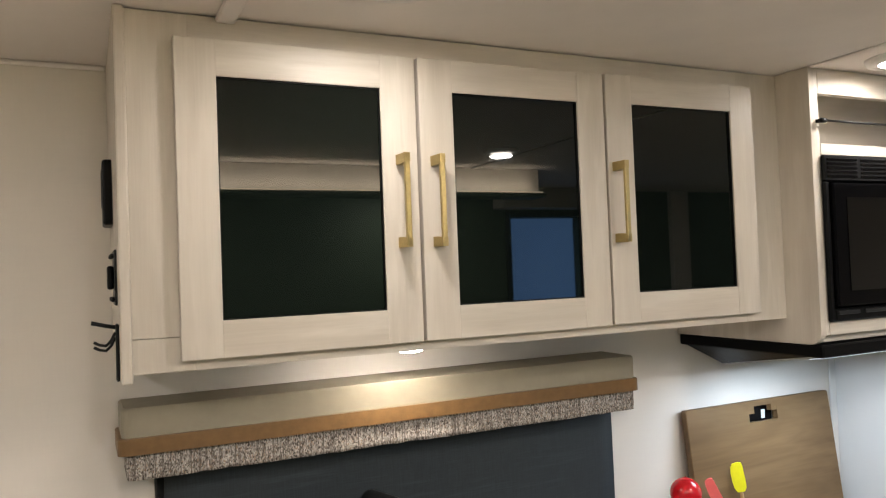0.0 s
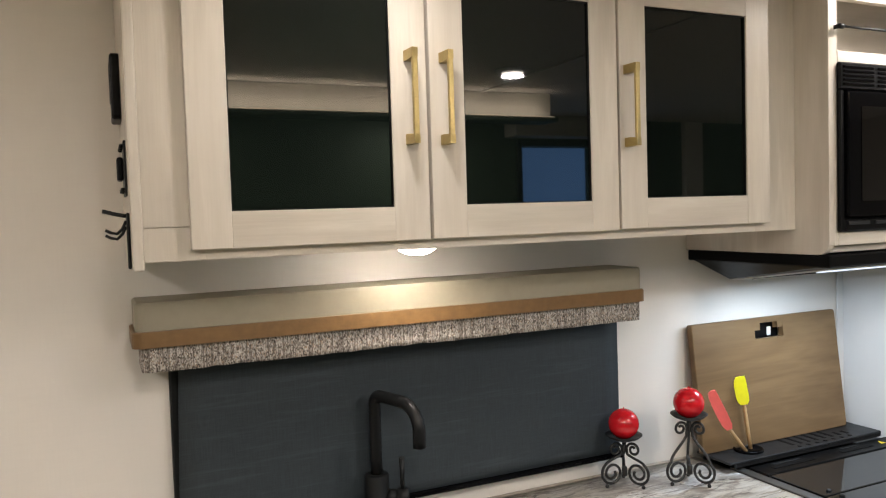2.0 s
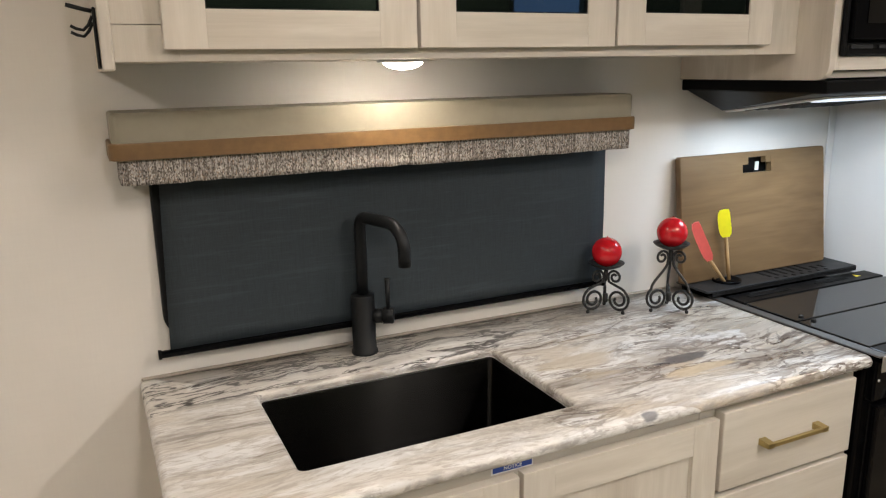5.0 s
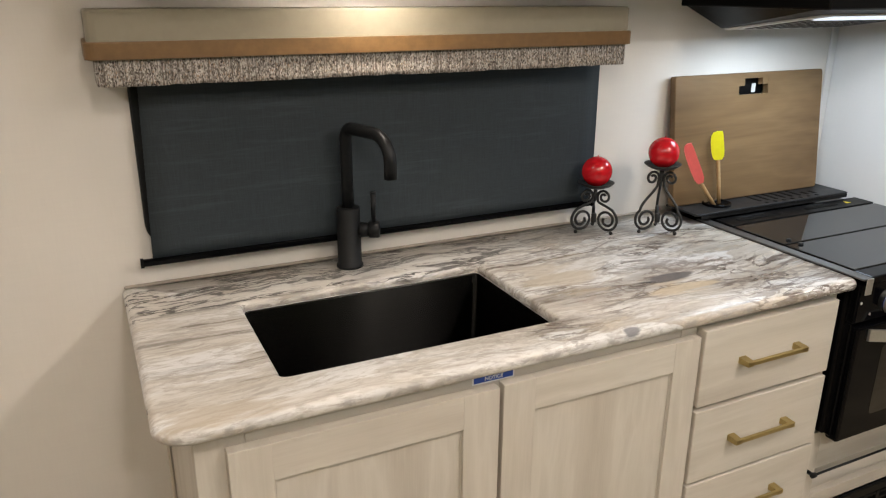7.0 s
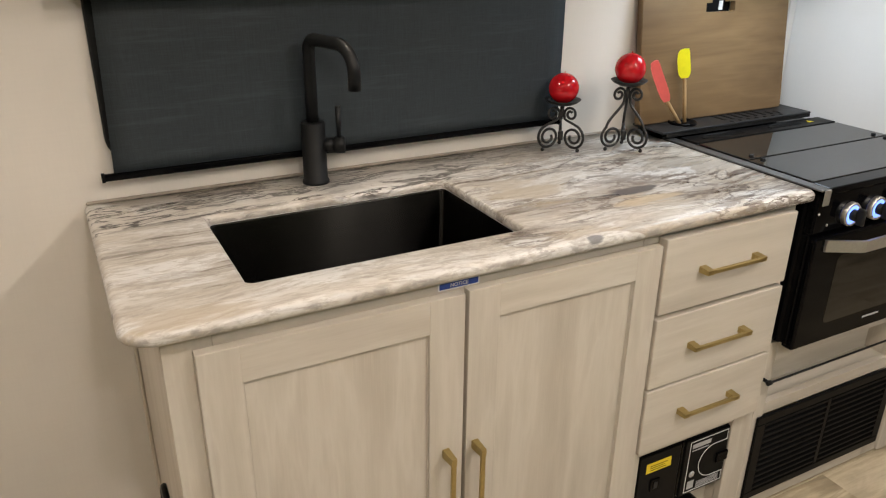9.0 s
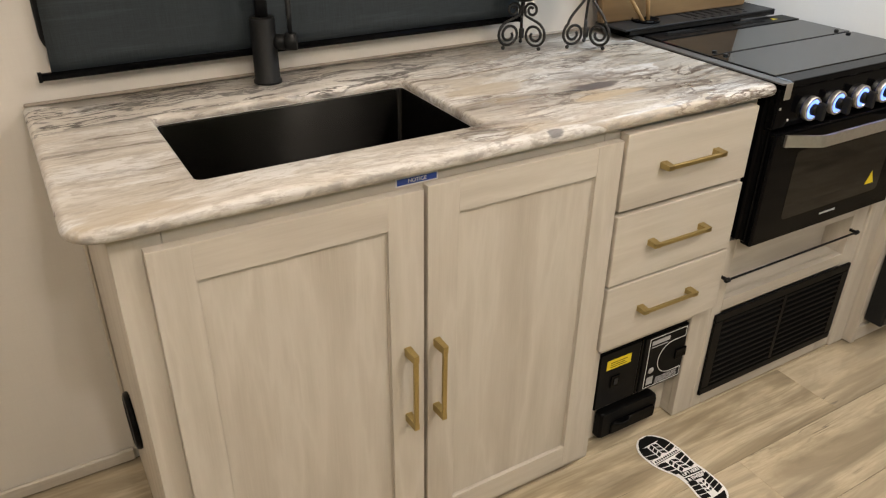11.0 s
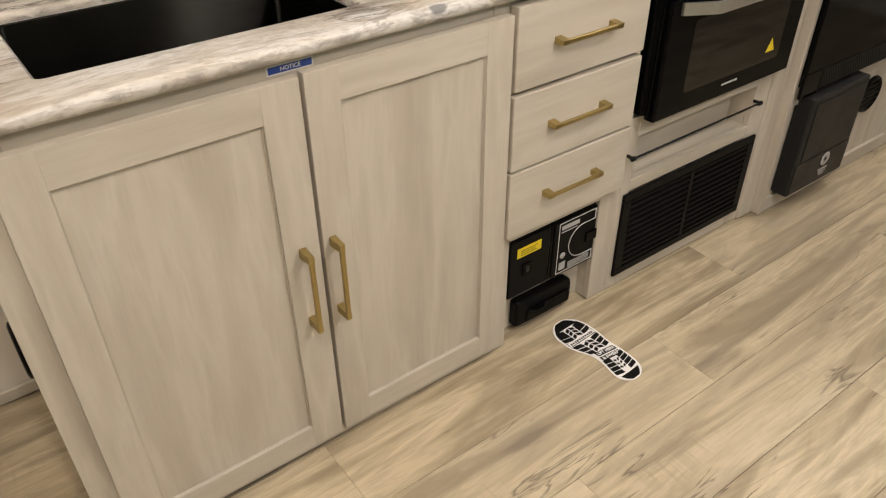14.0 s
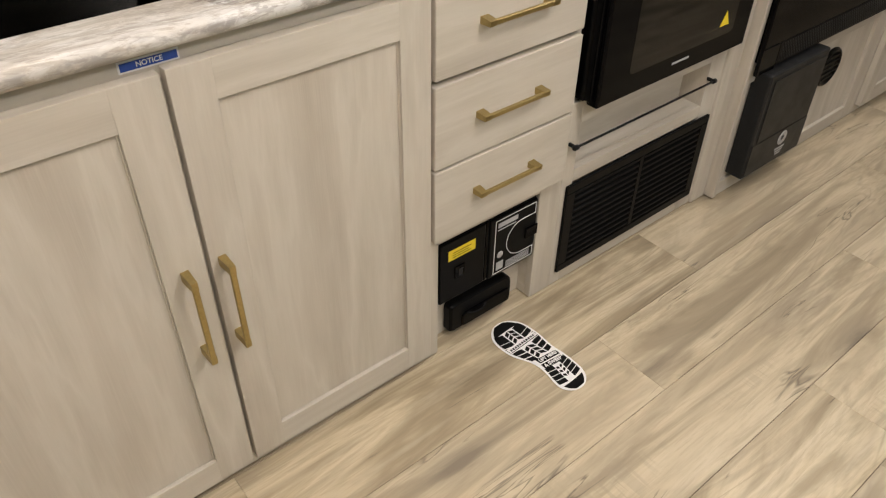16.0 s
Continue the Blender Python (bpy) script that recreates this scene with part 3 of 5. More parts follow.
part("back_panel", box(0.1175, 1.455, WALL_Y - 0.006, WALL_Y - 0.001, 1.52, CEIL - 0.002, 0), wood_v, uc)
for k, (dx0, dx1, gx0, gx1, up) in enumerate(((0.183, 0.5715, 0.2435, 0.5075, 0.0), (0.5775, 0.966, 0.642, 0.905, 0.001), (0.972, 1.3605, 1.035, 1.2965, 0.0045))):
    d = shaker(uc, dx0, dx1, 1.523 + up * 0.5, 2.006 + up, UD, UF - 0.001, gx0, gx1, 1.5795 + up, 1.9495 + up, True)
    pull(d, (0.538, 0.602, 0.988)[k], UD, 1.760, 0.155)

t = thing("under_cabinet_light", (0.605, 1.300, 1.507), "small round light under the cabinet, switched on", "light")
part("rim", lathe(bmesh.new(), [(0.0385, -0.005), (0.0455, -0.005), (0.0475, 0.0), (0.0385, 0.0)], (0.605, 1.300, 1.5065)), white_plastic, t)
part("diffuser", lathe(bmesh.new(), [(0.0005, -0.0175), (0.014, -0.0165), (0.026, -0.0130), (0.035, -0.0075), (0.038, -0.001)], (0.605, 1.300, 1.5065)), under_lens, t, "glowing frosted lens")

# controls on the cabinet's end
t = thing("thermostat", (0.101, 1.36, 1.74), "slim black thermostat panel on the cabinet end", "thermostat")
part("body", plate(bmesh.new(), rounded(1.325, 1.41, 1.737, 1.845, 0.008), lambda u, v, w: (w, u, v), 0.1005, 0.0865, 0.003), black_plastic, t)
part("screen", box(0.0852, 0.0863, 1.34, 1.395, 1.77, 1.83, 0), dark_grey, t, "grey display")
t = thing("switch_plate", (0.101, 1.25, 1.61), "black switch plate with rocker switch on cabinet end", "switch")
part("plate", plate(bmesh.new(), rounded(1.212, 1.30, 1.608, 1.692, 0.006), lambda u, v, w: (w, u, v), 0.1005, 0.0975, 0.001), dark_grey, t)
part("rocker", box(0.088, 0.097, 1.235, 1.275, 1.632, 1.668, 0.003, seg=2), black_plastic, t)
for yy in (1.222, 1.256, 1.29):
    for zz in (1.617, 1.683):
        part("screw", lathe(bmesh.new(), [(0.0035, 0.0), (0.0035, -0.004), (0.0025, -0.0055), (0.0003, -0.0055)], (0.0973, yy, zz), "x", 12), black_metal, t)
t = thing("key_hook", (0.101, 1.20, 1.50), "black wire key hooks on a slim plate", "hook")
part("plate", box(0.096, 0.1005, 1.185, 1.205, 1.498, 1.582, 0.0015), black_metal, t)
part("arm", tube(bmesh.new(), [(0.096, 1.195, 1.577), (0.082, 1.195, 1.580), (0.064, 1.195, 1.585)], 0.003, 8), black_metal, t)
for yy, dz in ((1.19, 0.0), (1.20, -0.008)):
    part("hook", tube(bmesh.new(), [(0.096, yy, 1.57 + dz), (0.090, yy, 1.558 + dz), (0.083, yy, 1.551 + dz), (0.074, yy, 1.553 + dz), (0.067, yy, 1.557 + dz)], 0.0022, 8), black_metal, t)

# ---- microwave cabinet ----
MF = 1.085
mc = thing("microwave_cabinet", (1.76, 1.30, 1.452), "whitewashed wooden cabinet housing the microwave, with open shelf", "cabinet")
out = [(MF + 0.03, 1.452), (WALL_Y - 0.001, 1.452), (WALL_Y - 0.001, CEIL - 0.001), (MF, CEIL - 0.001)]
for i in range(7):
    a = radians(180 + 90 * i / 6)
    out.append((MF + 0.03 + 0.03 * math.cos(a), 1.482 + 0.03 * math.sin(a)))
out = out[1:]
part("side_panel", plate(bmesh.new(), out, lambda u, v, w: (w, u, v), 1.472, 1.456, 0.0012), wood_v, mc)
bm = bmesh.new()
rb(bm, 1.4725, 1.484, MF + 0.001, MF + 0.018, 1.472, CEIL - 0.002, 0.0008)
rb(bm, 2.03, 2.0495, MF + 0.001, MF + 0.018, 1.472, CEIL - 0.002, 0.0008)
rb(bm, 1.4845, 2.0295, MF + 0.001, MF + 0.018, 1.990, CEIL - 0.002, 0.0008, 1)
rb(bm, 1.4845, 2.0295, MF + 0.001, MF + 0.018, 1.858, 1.882, 0.0008, 1)
rb(bm, 1.4845, 2.0295, MF + 0.001, MF + 0.018, 1.472, 1.500, 0.0008, 1)
part("face_frame", bm, [wood_v, wood_h], mc)
part("shelf", box(1.4725, 2.0495, MF + 0.0185, WALL_Y - 0.001, 1.868, 1.880, 0.001), wood_h, mc)
part("shelf_back", box(1.4725, 2.0495, MF + 0.16, MF + 0.172, 1.8805, CEIL - 0.002, 0), wood_h, mc)
part("bottom_panel", box(1.4725, 2.0495, MF + 0.0185, WALL_Y - 0.001, 1.456, 1.470, 0.001), wood_h, mc)
bar = part("shelf_rail", tube(bmesh.new(), [(1.472, MF - 0.012, 1.929), (2.045, MF - 0.012, 1.929)], 0.0025, 10), black_metal, mc, "thin black rod across the shelf")
for sx in (1.476, 2.036):
    part("rail_end", lathe(bmesh.new(), [(0.003, 0), (0.0055, 0.002), (0.0055, 0.014), (0.003, 0.016)], (sx - 0.004, MF - 0.012, 1.929), "x", 14), black_metal, bar)
    part("rail_bracket", box(sx - 0.003, sx + 0.003, MF - 0.012, MF + 0.002, 1.925, 1.933, 0.001), black_metal, bar)

mw = thing("microwave", (1.76, 1.30, 1.5005), "built-in black microwave oven with dark glass door", "microwave")
part("body", box(1.490, 2.024, MF + 0.012, MF + 0.34, 1.503, 1.856, 0.003), black_plastic, mw)
bm = bmesh.new()
rb(bm, 1.478, 2.036, MF - 0.010, MF + 0.0005, 1.800, 1.857, 0.003)
rb(bm, 1.478, 1.492, MF - 0.010, MF + 0.0005, 1.501, 1.7995, 0.003)
rb(bm, 2.022, 2.036, MF - 0.010, MF + 0.0005, 1.501, 1.7995, 0.003)
rb(bm, 1.4925, 2.0215, MF - 0.010, MF + 0.0005, 1.501, 1.528, 0.003)
part("surround", bm, black_plastic, mw)
for c in range(5):
    for r in range(5):
        x = 1.486 + c * 0.108
        part("vent_louver", box(x, x + 0.094, MF - 0.014, MF - 0.0095, 1.808 + r * 0.009, 1.813 + r * 0.009, 0.001), black_gloss, mw)
door = part("door", box(1.495, 2.019, MF - 0.016, MF - 0.002, 1.532, 1.797, 0.004, seg=2), black_gloss, mw)
part("window", box(1.535, 1.88, MF - 0.0175, MF - 0.0163, 1.565, 1.765, 0), oven_glass, door)
for c in range(5):
    part("button", box(1.50 + c * 0.085, 1.566 + c * 0.085, MF - 0.013, MF - 0.0095, 1.515, 1.523, 0.001), dark_grey, mw)
part("maker_mark", box(1.655, 1.70, MF - 0.0168, MF - 0.0161, 1.557, 1.562, 0), grey_ink, door)

# ---- range hood ----
hd = thing("range_hood", (1.76, 1.30, 1.37), "black under-cabinet range hood with lit filter panel", "range hood")
part("canopy", box(1.462, 2.048, 1.087, WALL_Y - 0.001, 1.424, 1.4515, 0.003), black_plastic, hd)
bm = bmesh.new()
top = [(1.475, WALL_Y - 0.01), (2.04, WALL_Y - 0.01), (2.04, 1.13), (1.475, 1.13)]
bot = [(1.555, 1.462, 1.371), (1.965, 1.462, 1.371), (1.965, 1.17, 1.414), (1.555, 1.17, 1.414)]
rings(bm, [[(x, y, 1.4235) for x, y in top], bot])
for f in bm.faces:
    f.smooth = False
part("skirt", bm, black_plastic, hd)


def hood_z(y):
    return 1.371 + (1.462 - y) * (0.043 / 0.292)


bm = bmesh.new()
for a, b, y0, y1, mi in ((1.56, 1.96, 1.175, 1.457, 0),):
    rings(bm, [[(a, y1, hood_z(y1) - 0.0045), (b, y1, hood_z(y1) - 0.0045), (b, y0, hood_z(y0) - 0.0045), (a, y0, hood_z(y0) - 0.0045)],
               [(a, y1, hood_z(y1) - 0.0008), (b, y1, hood_z(y1) - 0.0008), (b, y0, hood_z(y0) - 0.0008), (a, y0, hood_z(y0) - 0.0008)]])
for f in bm.faces:
    f.smooth = False
# white in place of steel grey, so the panel looks lit
part("filter_panel", bm, white_plastic, hd, "perforated steel filter panel")
for i in range(9):
    x = 1.60 + i * 0.04
    y0, y1 = 1.25, 1.43
    bm = bmesh.new()
    rings(bm, [[(x, y1, hood_z(y1) - 0.0062), (x + 0.012, y1, hood_z(y1) - 0.0062), (x + 0.012, y0, hood_z(y0) - 0.0062), (x, y0, hood_z(y0) - 0.0062)],
               [(x, y1, hood_z(y1) - 0.0046), (x + 0.012, y1, hood_z(y1) - 0.0046), (x + 0.012, y0, hood_z(y0) - 0.0046), (x, y0, hood_z(y0) - 0.0046)]])
    part("filter_slot", bm, dark_grey, hd)

# glowing strip added so the filter panel reads as lit
bm = bmesh.new()
rings(bm, [[(x, y, hood_z(y) - dz) for x, y in ((1.60, 1.235), (1.92, 1.235), (1.92, 1.185), (1.60, 1.185))] for dz in (0.0075, 0.0046)])
for f in bm.faces:
    f.smooth = False
part("panel_glow_strip", bm, hood_panel_glow, hd, "glowing cool-white strip added to the filter panel")

# ---- window, shade, valance ----
wn = tagged(part("window_1", plate(bmesh.new(), rounded(0.166, 1.208, 0.985, 1.36, 0.04, 8), lambda u, v, w: (u, w, v), WALL_Y - 0.0005, WALL_Y - 0.02, 0.003), black_metal), "black window frame behind a drawn shade", "window", kind="structure")
sh = thing("roller_shade", (0.67, 1.48, 0.945), "charcoal woven roller shade drawn down over the window", "window shade")
bm = bmesh.new()
loops = []
for j in range(14):
    z = 0.955 + (1.34 - 0.955) * j / 13
    row = []
    for i in range(25):
        u = i / 24
        x = 0.183 + u * (1.206 - 0.183) - 0.012 * (1 - j / 13) * (1 - u)
        y = 1.483 + 0.0016 * math.sin(u * 9 + j * 0.35) * (1 - j / 16)
        row.append((x, y, z))
    loops.append(row + [(x, y + 0.0015, z) for x, y, z in row[::-1]])
rings(bm, loops)
part("cloth", bm, shade_cloth, sh)
hem = part("hem_bar", plate(bmesh.new(), rounded(1.477, 1.491, 0.948, 0.962, 0.005, 4), lambda u, v, w: (w, u, v), 0.154, 1.209), black_gloss, sh, "glossy black hem bar")
for sx in (0.148, 1.209):
    part("end_cap", plate(bmesh.new(), rounded(1.4755, 1.4925, 0.946, 0.964, 0.006, 4), lambda u, v, w: (w, u, v), sx, sx + 0.006), black_plastic, hem)
part("roller", lathe(bmesh.new(), [(0.018, 0), (0.018, 1.0)], (0.175, 1.478, 1.345), "x", 20), black_plastic, sh)

va = thing("window_valance", (0.66, 1.45, 1.305), "taupe valance with brown leather band and tweed skirt", "valance")
part("box", plate(bmesh.new(), rounded(0.107, 1.211, 1.388, WALL_Y - 0.001, (0.016, 0.016, 0.001, 0.001), 5), lambda u, v, w: (u, v, w), 1.345, 1.426, 0.004), taupe, va)
part("band", plate(bmesh.new(), rounded(0.1005, 1.2145, 1.380, WALL_Y - 0.002, (0.016, 0.016, 0.001, 0.001), 5), lambda u, v, w: (u, v, w), 1.347, 1.3755, 0.0025), leather, va, "brown leatherette band")
bm = bmesh.new()
cl = []
for (a, b), (c, d), n in (((0.115, WALL_Y - 0.004), (0.115, 1.392), 8), ((0.115, 1.392), (1.203, 1.392), 70), ((1.203, 1.392), (1.203, WALL_Y - 0.004), 8)):
    cl += [(a + (c - a) * i / n, b + (d - b) * i / n) for i in range(n)]
rnd = random.Random(4)
loops = []
for j in range(6):
    z = 1.302 + 0.046 * j / 5
    row = []
    for i, (x, y) in enumerate(cl):
        w = 0.0012 * math.sin(i * 1.7) + rnd.uniform(-0.0005, 0.0005)
        row.append((x, y + w, z + (rnd.uniform(-0.0012, 0.0012) if j == 0 else 0)))
    loops.append(row + [(min(max(x, 0.119), 1.199), max(y, 1.397), z) for x, y, z in row[::-1]])
rings(bm, loops)
part("skirt", bm, tweed, va, "grey-brown tweed skirt")

# ---- base cabinet ----
BF, BD = 0.965, 0.944
bc = thing("base_cabinet", (0.77, 1.2, 0.004), "whitewashed wooden sink cabinet with two closed panel doors and three drawers", "cabinet")
part("side_panel", box(0.160, 0.178, BF + 0.0185, WALL_Y - 0.001, 0.004, 0.8715, 0.0015), wood_v, bc)
part("corner_strip", box(0.152, 0.1595, WALL_Y - 0.020, WALL_Y - 0.0015, 0.04, 0.8712, 0.002), wood_v, bc)
bm = bmesh.new()
rb(bm, 0.160, 0.232, BF, BF + 0.018, 0.004, 0.8715, 0.0012)
rb(bm, 0.62, 0.672, BF, BF + 0.018, 0.06, 0.823, 0.0012)
rb(bm, 1.046, 1.1145, BF, BF + 0.018, 0.004, 0.8715, 0.0012)
rb(bm, 1.405, 1.4725, BF, BF + 0.018, 0.004, 0.8715, 0.0012)
rb(bm, 0.2325, 1.0455, BF, BF + 0.018, 0.8235, 0.8715, 0.0012, 1)
rb(bm, 0.2325, 1.0455, BF, BF + 0.018, 0.004, 0.0595, 0.0012, 1)
rb(bm, 1.108, 1.4045, BF, BF + 0.018, 0.8235, 0.8715, 0.0012, 1)
for a, b in ((0.678, 0.70), (0.505, 0.525), (0.316, 0.36)):
    rb(bm, 1.108, 1.4045, BF, BF + 0.018, a, b, 0.0012, 1)
part("face_frame", bm, [wood_v, wood_h], bc)
part("partition", box(1.0895, 1.1075, BF + 0.0185, WALL_Y - 0.002, 0.004, 0.8712, 0), wood_d, bc)
part("end_panel", box(1.4055, 1.4725, BF + 0.0185, WALL_Y - 0.002, 0.004, 0.8712, 0), wood_d, bc)
part("bay_back", box(1.1085, 1.4045, BF + 0.044, BF + 0.055, 0.004, 0.5, 0), wood_h, bc)
part("bay_top", box(1.1085, 1.4045, BF + 0.0185, BF + 0.0435, 0.3165, 0.33, 0), wood_h, bc)
d1 = shaker(bc, 0.203, 0.6435, 0.036, 0.841, BD, BF - 0.001, 0.266, 0.576, 0.094, 0.7785)
pull(d1, 0.609, BD, 0.449, 0.172)
d2 = shaker(bc, 0.651, 1.0785, 0.038, 0.844, BD, BF - 0.001, 0.713, 1.0165, 0.096, 0.7830)
pull(d2, 0.6695, BD, 0.449, 0.172)
for z0, z1, hz in ((0.6925, 0.857, 0.777), (0.5165, 0.6815, 0.602), (0.348, 0.5105, 0.436)):
    d = part("drawer_front", box(1.0835, 1.4475, BD - 0.005, BF - 0.001, z0, z1, 0.0025, seg=2), wood_h, bc)
    pull(d, 1.2605, BD - 0.005, hz, 0.165, 0.025, True)

# countertop with sink opening
SX0, SX1, SY0, SY1 = 0.305, 0.812, 1.030, 1.341
ct = thing("countertop", (0.79, 1.2, 0.872), "marbled cream and grey laminate countertop with rounded edge", "countertop")
CX0, CX1, CY0, CY1 = 0.109, 1.4815, 0.930, WALL_Y - 0.001
H = 0.0260
bm = bmesh.new()
loops = []
K = 8
inner = lambda g: rounded(SX0 - g, SX1 + g, SY0 - g, SY1 + g, 0.012 + g, K)
outer = lambda g: rounded(CX0 + g, CX1 - g * 0.1, CY0 + g, CY1 - g * 0.02, (0.045, 0.006, 0.002, 0.006), K)
loops = [[(x, y, COUNTER - H) for x, y in inner(0.0)], [(x, y, COUNTER - 0.008) for x, y in inner(0.0)]]
for a in (30, 60, 90):
    g = 0.008 * (1 - math.cos(radians(a)))
    loops.append([(x, y, COUNTER - 0.008 + 0.008 * math.sin(radians(a))) for x, y in inner(g)])
R = H / 2
for a in (90, 65, 40, 15, -15, -40, -65, -90):
    g = R * (1 - math.cos(radians(a)))
    loops.append([(x, y, COUNTER - R + R * math.sin(radians(a))) for x, y in outer(g)])
loops.append(loops[0])
rings(bm, loops, True, False)
bmesh.ops.remove_doubles(bm, verts=bm.verts[:], dist=0.00005)
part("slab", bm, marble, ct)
# narrow taupe strip where the slab meets the wall
part("back_seam", box(CX0 + 0.004, CX1 - 0.02, WALL_Y - 0.009, WALL_Y - 0.0012, COUNTER - 0.002, COUNTER + 0.006, 0.003), seam_taupe, ct, "taupe strip along the wall")

sk = thing("sink", (0.556, 1.182, 0.70), "rectangular black brushed-steel undermount sink", "sink")
bm = bmesh.new()
S = lambda g, r: rounded(SX0 - g, SX1 + g, SY0 - g, SY1 + g, r, 6)
zt = COUNTER - 0.0165
lp = [[(x, y, zt - 0.009) for x, y in S(-0.0008, 0.012)], [(x, y, zt) for x, y in S(-0.0008, 0.012)], [(x, y, zt) for x, y in S(-0.003, 0.012)], [(x, y, zt - 0.003) for x, y in S(-0.004, 0.012)],
      [(x, y, 0.69) for x, y in S(-0.008, 0.014)], [(x, y, 0.678) for x, y in S(-0.012, 0.016)], [(x, y, 0.673) for x, y in S(-0.024, 0.02)],
      [(x, y, 0.669) for x, y in S(-0.13, 0.02)]]
rings(bm, lp, True, False)
vs = [bm.verts.new(p) for p in lp[-1]]
bm.faces.new(vs)
bmesh.ops.remove_doubles(bm, verts=bm.verts[:], dist=0.00005)
part("basin", bm, sink_steel, sk)
bm = bmesh.new()
rings(bm, [[(x, y, zt + 0.0004) for x, y in S(-0.0010, 0.012)], [(x, y, zt + 0.0012) for x, y in S(-0.0022, 0.012)], [(x, y, zt + 0.0004) for x, y in S(-0.0038, 0.012)]], True, False)
part("rim", bm, steel, sk, "thin bright steel rim")
part("drain", lathe(bmesh.new(), [(0.0005, 0.001), (0.025, 0.001), (0.03, 0.0025), (0.042, 0.0025), (0.045, 0.0)], (0.556, 1.20, 0.6695), cap=False), steel, sk, "round steel drain")

# ---- faucet ----
FX, FY = 0.560, 1.450
fc = thing("faucet", (FX, FY, COUNTER), "matte black single-lever kitchen faucet", "faucet")
part("body", lathe(bmesh.new(), [(0.0285, 0.0005), (0.0285, 0.006), (0.0255, 0.009), (0.025, 0.128), (0.0235, 0.131), (0.014, 0.132)], (FX, FY, COUNTER)), black_metal, fc)
tip = Vector((0.602, 1.312))
base = Vector((FX, FY))
dirv = (tip - base)
L = dirv.length
dirv.normalize()


def spout(s, z):
    return (FX + dirv.x * s, FY + dirv.y * s, COUNTER + z)


pts = [spout(0, 0.131), spout(0, 0.2), spout(0, 0.276)]
for i in range(1, 7):
    a = radians(90 * i / 6)
    pts.append(spout(0.022 * (1 - math.cos(a)), 0.276 + 0.022 * math.sin(a)))
pts += [spout(0.045, 0.298), spout(L - 0.05, 0.298)]
for i in range(1, 8):
    a = radians(90 * i / 7)
    pts.append(spout(L - 0.05 + 0.05 * math.sin(a), 0.248 + 0.05 * math.cos(a)))
pts += [spout(L, 0.238), spout(L, 0.217)]
part("spout", tube(bmesh.new(), pts, 0.0125, 18), black_metal, fc)
lx = Vector((0.90, -0.43, 0)).normalized()
o = Vector((FX, FY, COUNTER + 0.082))
lv = part("lever", tube(bmesh.new(), [o + lx * 0.02, o + lx * 0.040, o + lx * 0.0405, o + lx * 0.042, o + lx * 0.0425, o + lx * 0.063, o + lx * 0.065], [0.0155, 0.0155, 0.0135, 0.0135, 0.0175, 0.0175, 0.016], 20), black_metal, fc)
part("lever_rod", tube(bmesh.new(), [o + lx * 0.053 + Vector((0, 0, 0.014)), o + lx * 0.053 + Vector((0, 0, 0.04)), o + lx * 0.053 + Vector((0, 0, 0.082))], [0.0045, 0.005, 0.006], 12), black_metal, lv)

# ---- stickers and small fittings on the cabinet ----
ns = thing("notice_sticker", (0.64, BF - 0.001, 0.854), "blue and white notice sticker on the cabinet rail", "sticker")
part("backing", box(0.6015, 0.6810, BF - 0.0009, BF - 0.0002, 0.8440, 0.8600, 0), white_vinyl, ns)
part("blue_field", box(0.6040, 0.6785, BF - 0.0013, BF - 0.0010, 0.8465, 0.8575, 0), blue_ink, ns)
words("lettering", "NOTICE", 0.0095, pose(0.6415, BF - 0.0016, 0.8520, 90), white_vinyl, ns, bold=0.00015)


def round_vent(at, axis, sign, label):
    t = thing("round_vent", at, label, "vent")
    prof = [(0.020, 0.0), (0.060, 0.0), (0.062, 0.004), (0.060, 0.010), (0.052, 0.013), (0.048, 0.008), (0.020, 0.008)]
    part("collar", lathe(bmesh.new(), [(r, h * sign) for r, h in prof], at, axis, 32), black_plastic, t)
    for k in range(5):
        o = -0.034 + 0.017 * k
        half = math.sqrt(0.048 ** 2 - o * o)
        x, y, z = at
        if axis == "x":
            b = box(*sorted((x + sign * 0.0085, x + sign * 0.0115)), y - half, y + half, z + o - 0.003, z + o + 0.003, 0.001)
        else:
            b = box(x - half, x + half, *sorted((y + sign * 0.0085, y + sign * 0.0115)), z + o - 0.003, z + o + 0.003, 0.001)
        part("louver", b, black_plastic, t)
    return t


round_vent((0.1597, 1.30, 0.285), "x", -1, "round black air vent on the cabinet's end")

VF = BF + 0.013
# vacuum unit in the bay
vc = thing("vacuum_unit", (1.2620, VF + 0.01, 0.135), "black built-in vacuum unit with yellow and white labels", "vacuum")
bm = box(1.1175, 1.4095, VF - 0.002, VF + 0.0285, 0.134, 0.308, 0.004, seg=2)
part("case", bm, black_plastic, vc)
part("left_door", box(1.1230, 1.2500, VF - 0.0085, VF - 0.0025, 0.139, 0.303, 0.003, seg=2), black_plastic, vc)
part("right_cover", box(1.2610, 1.4040, VF - 0.0105, VF - 0.0025, 0.139, 0.303, 0.003, seg=2), black_plastic, vc)
part("hinge_rib", box(1.2520, 1.2590, VF - 0.007, VF - 0.0025, 0.139, 0.303, 0.001), black_gloss, vc)
part("yellow_label", box(1.1450, 1.2200, VF - 0.0091, VF - 0.0086, 0.252, 0.279, 0), yellow_ink, vc)
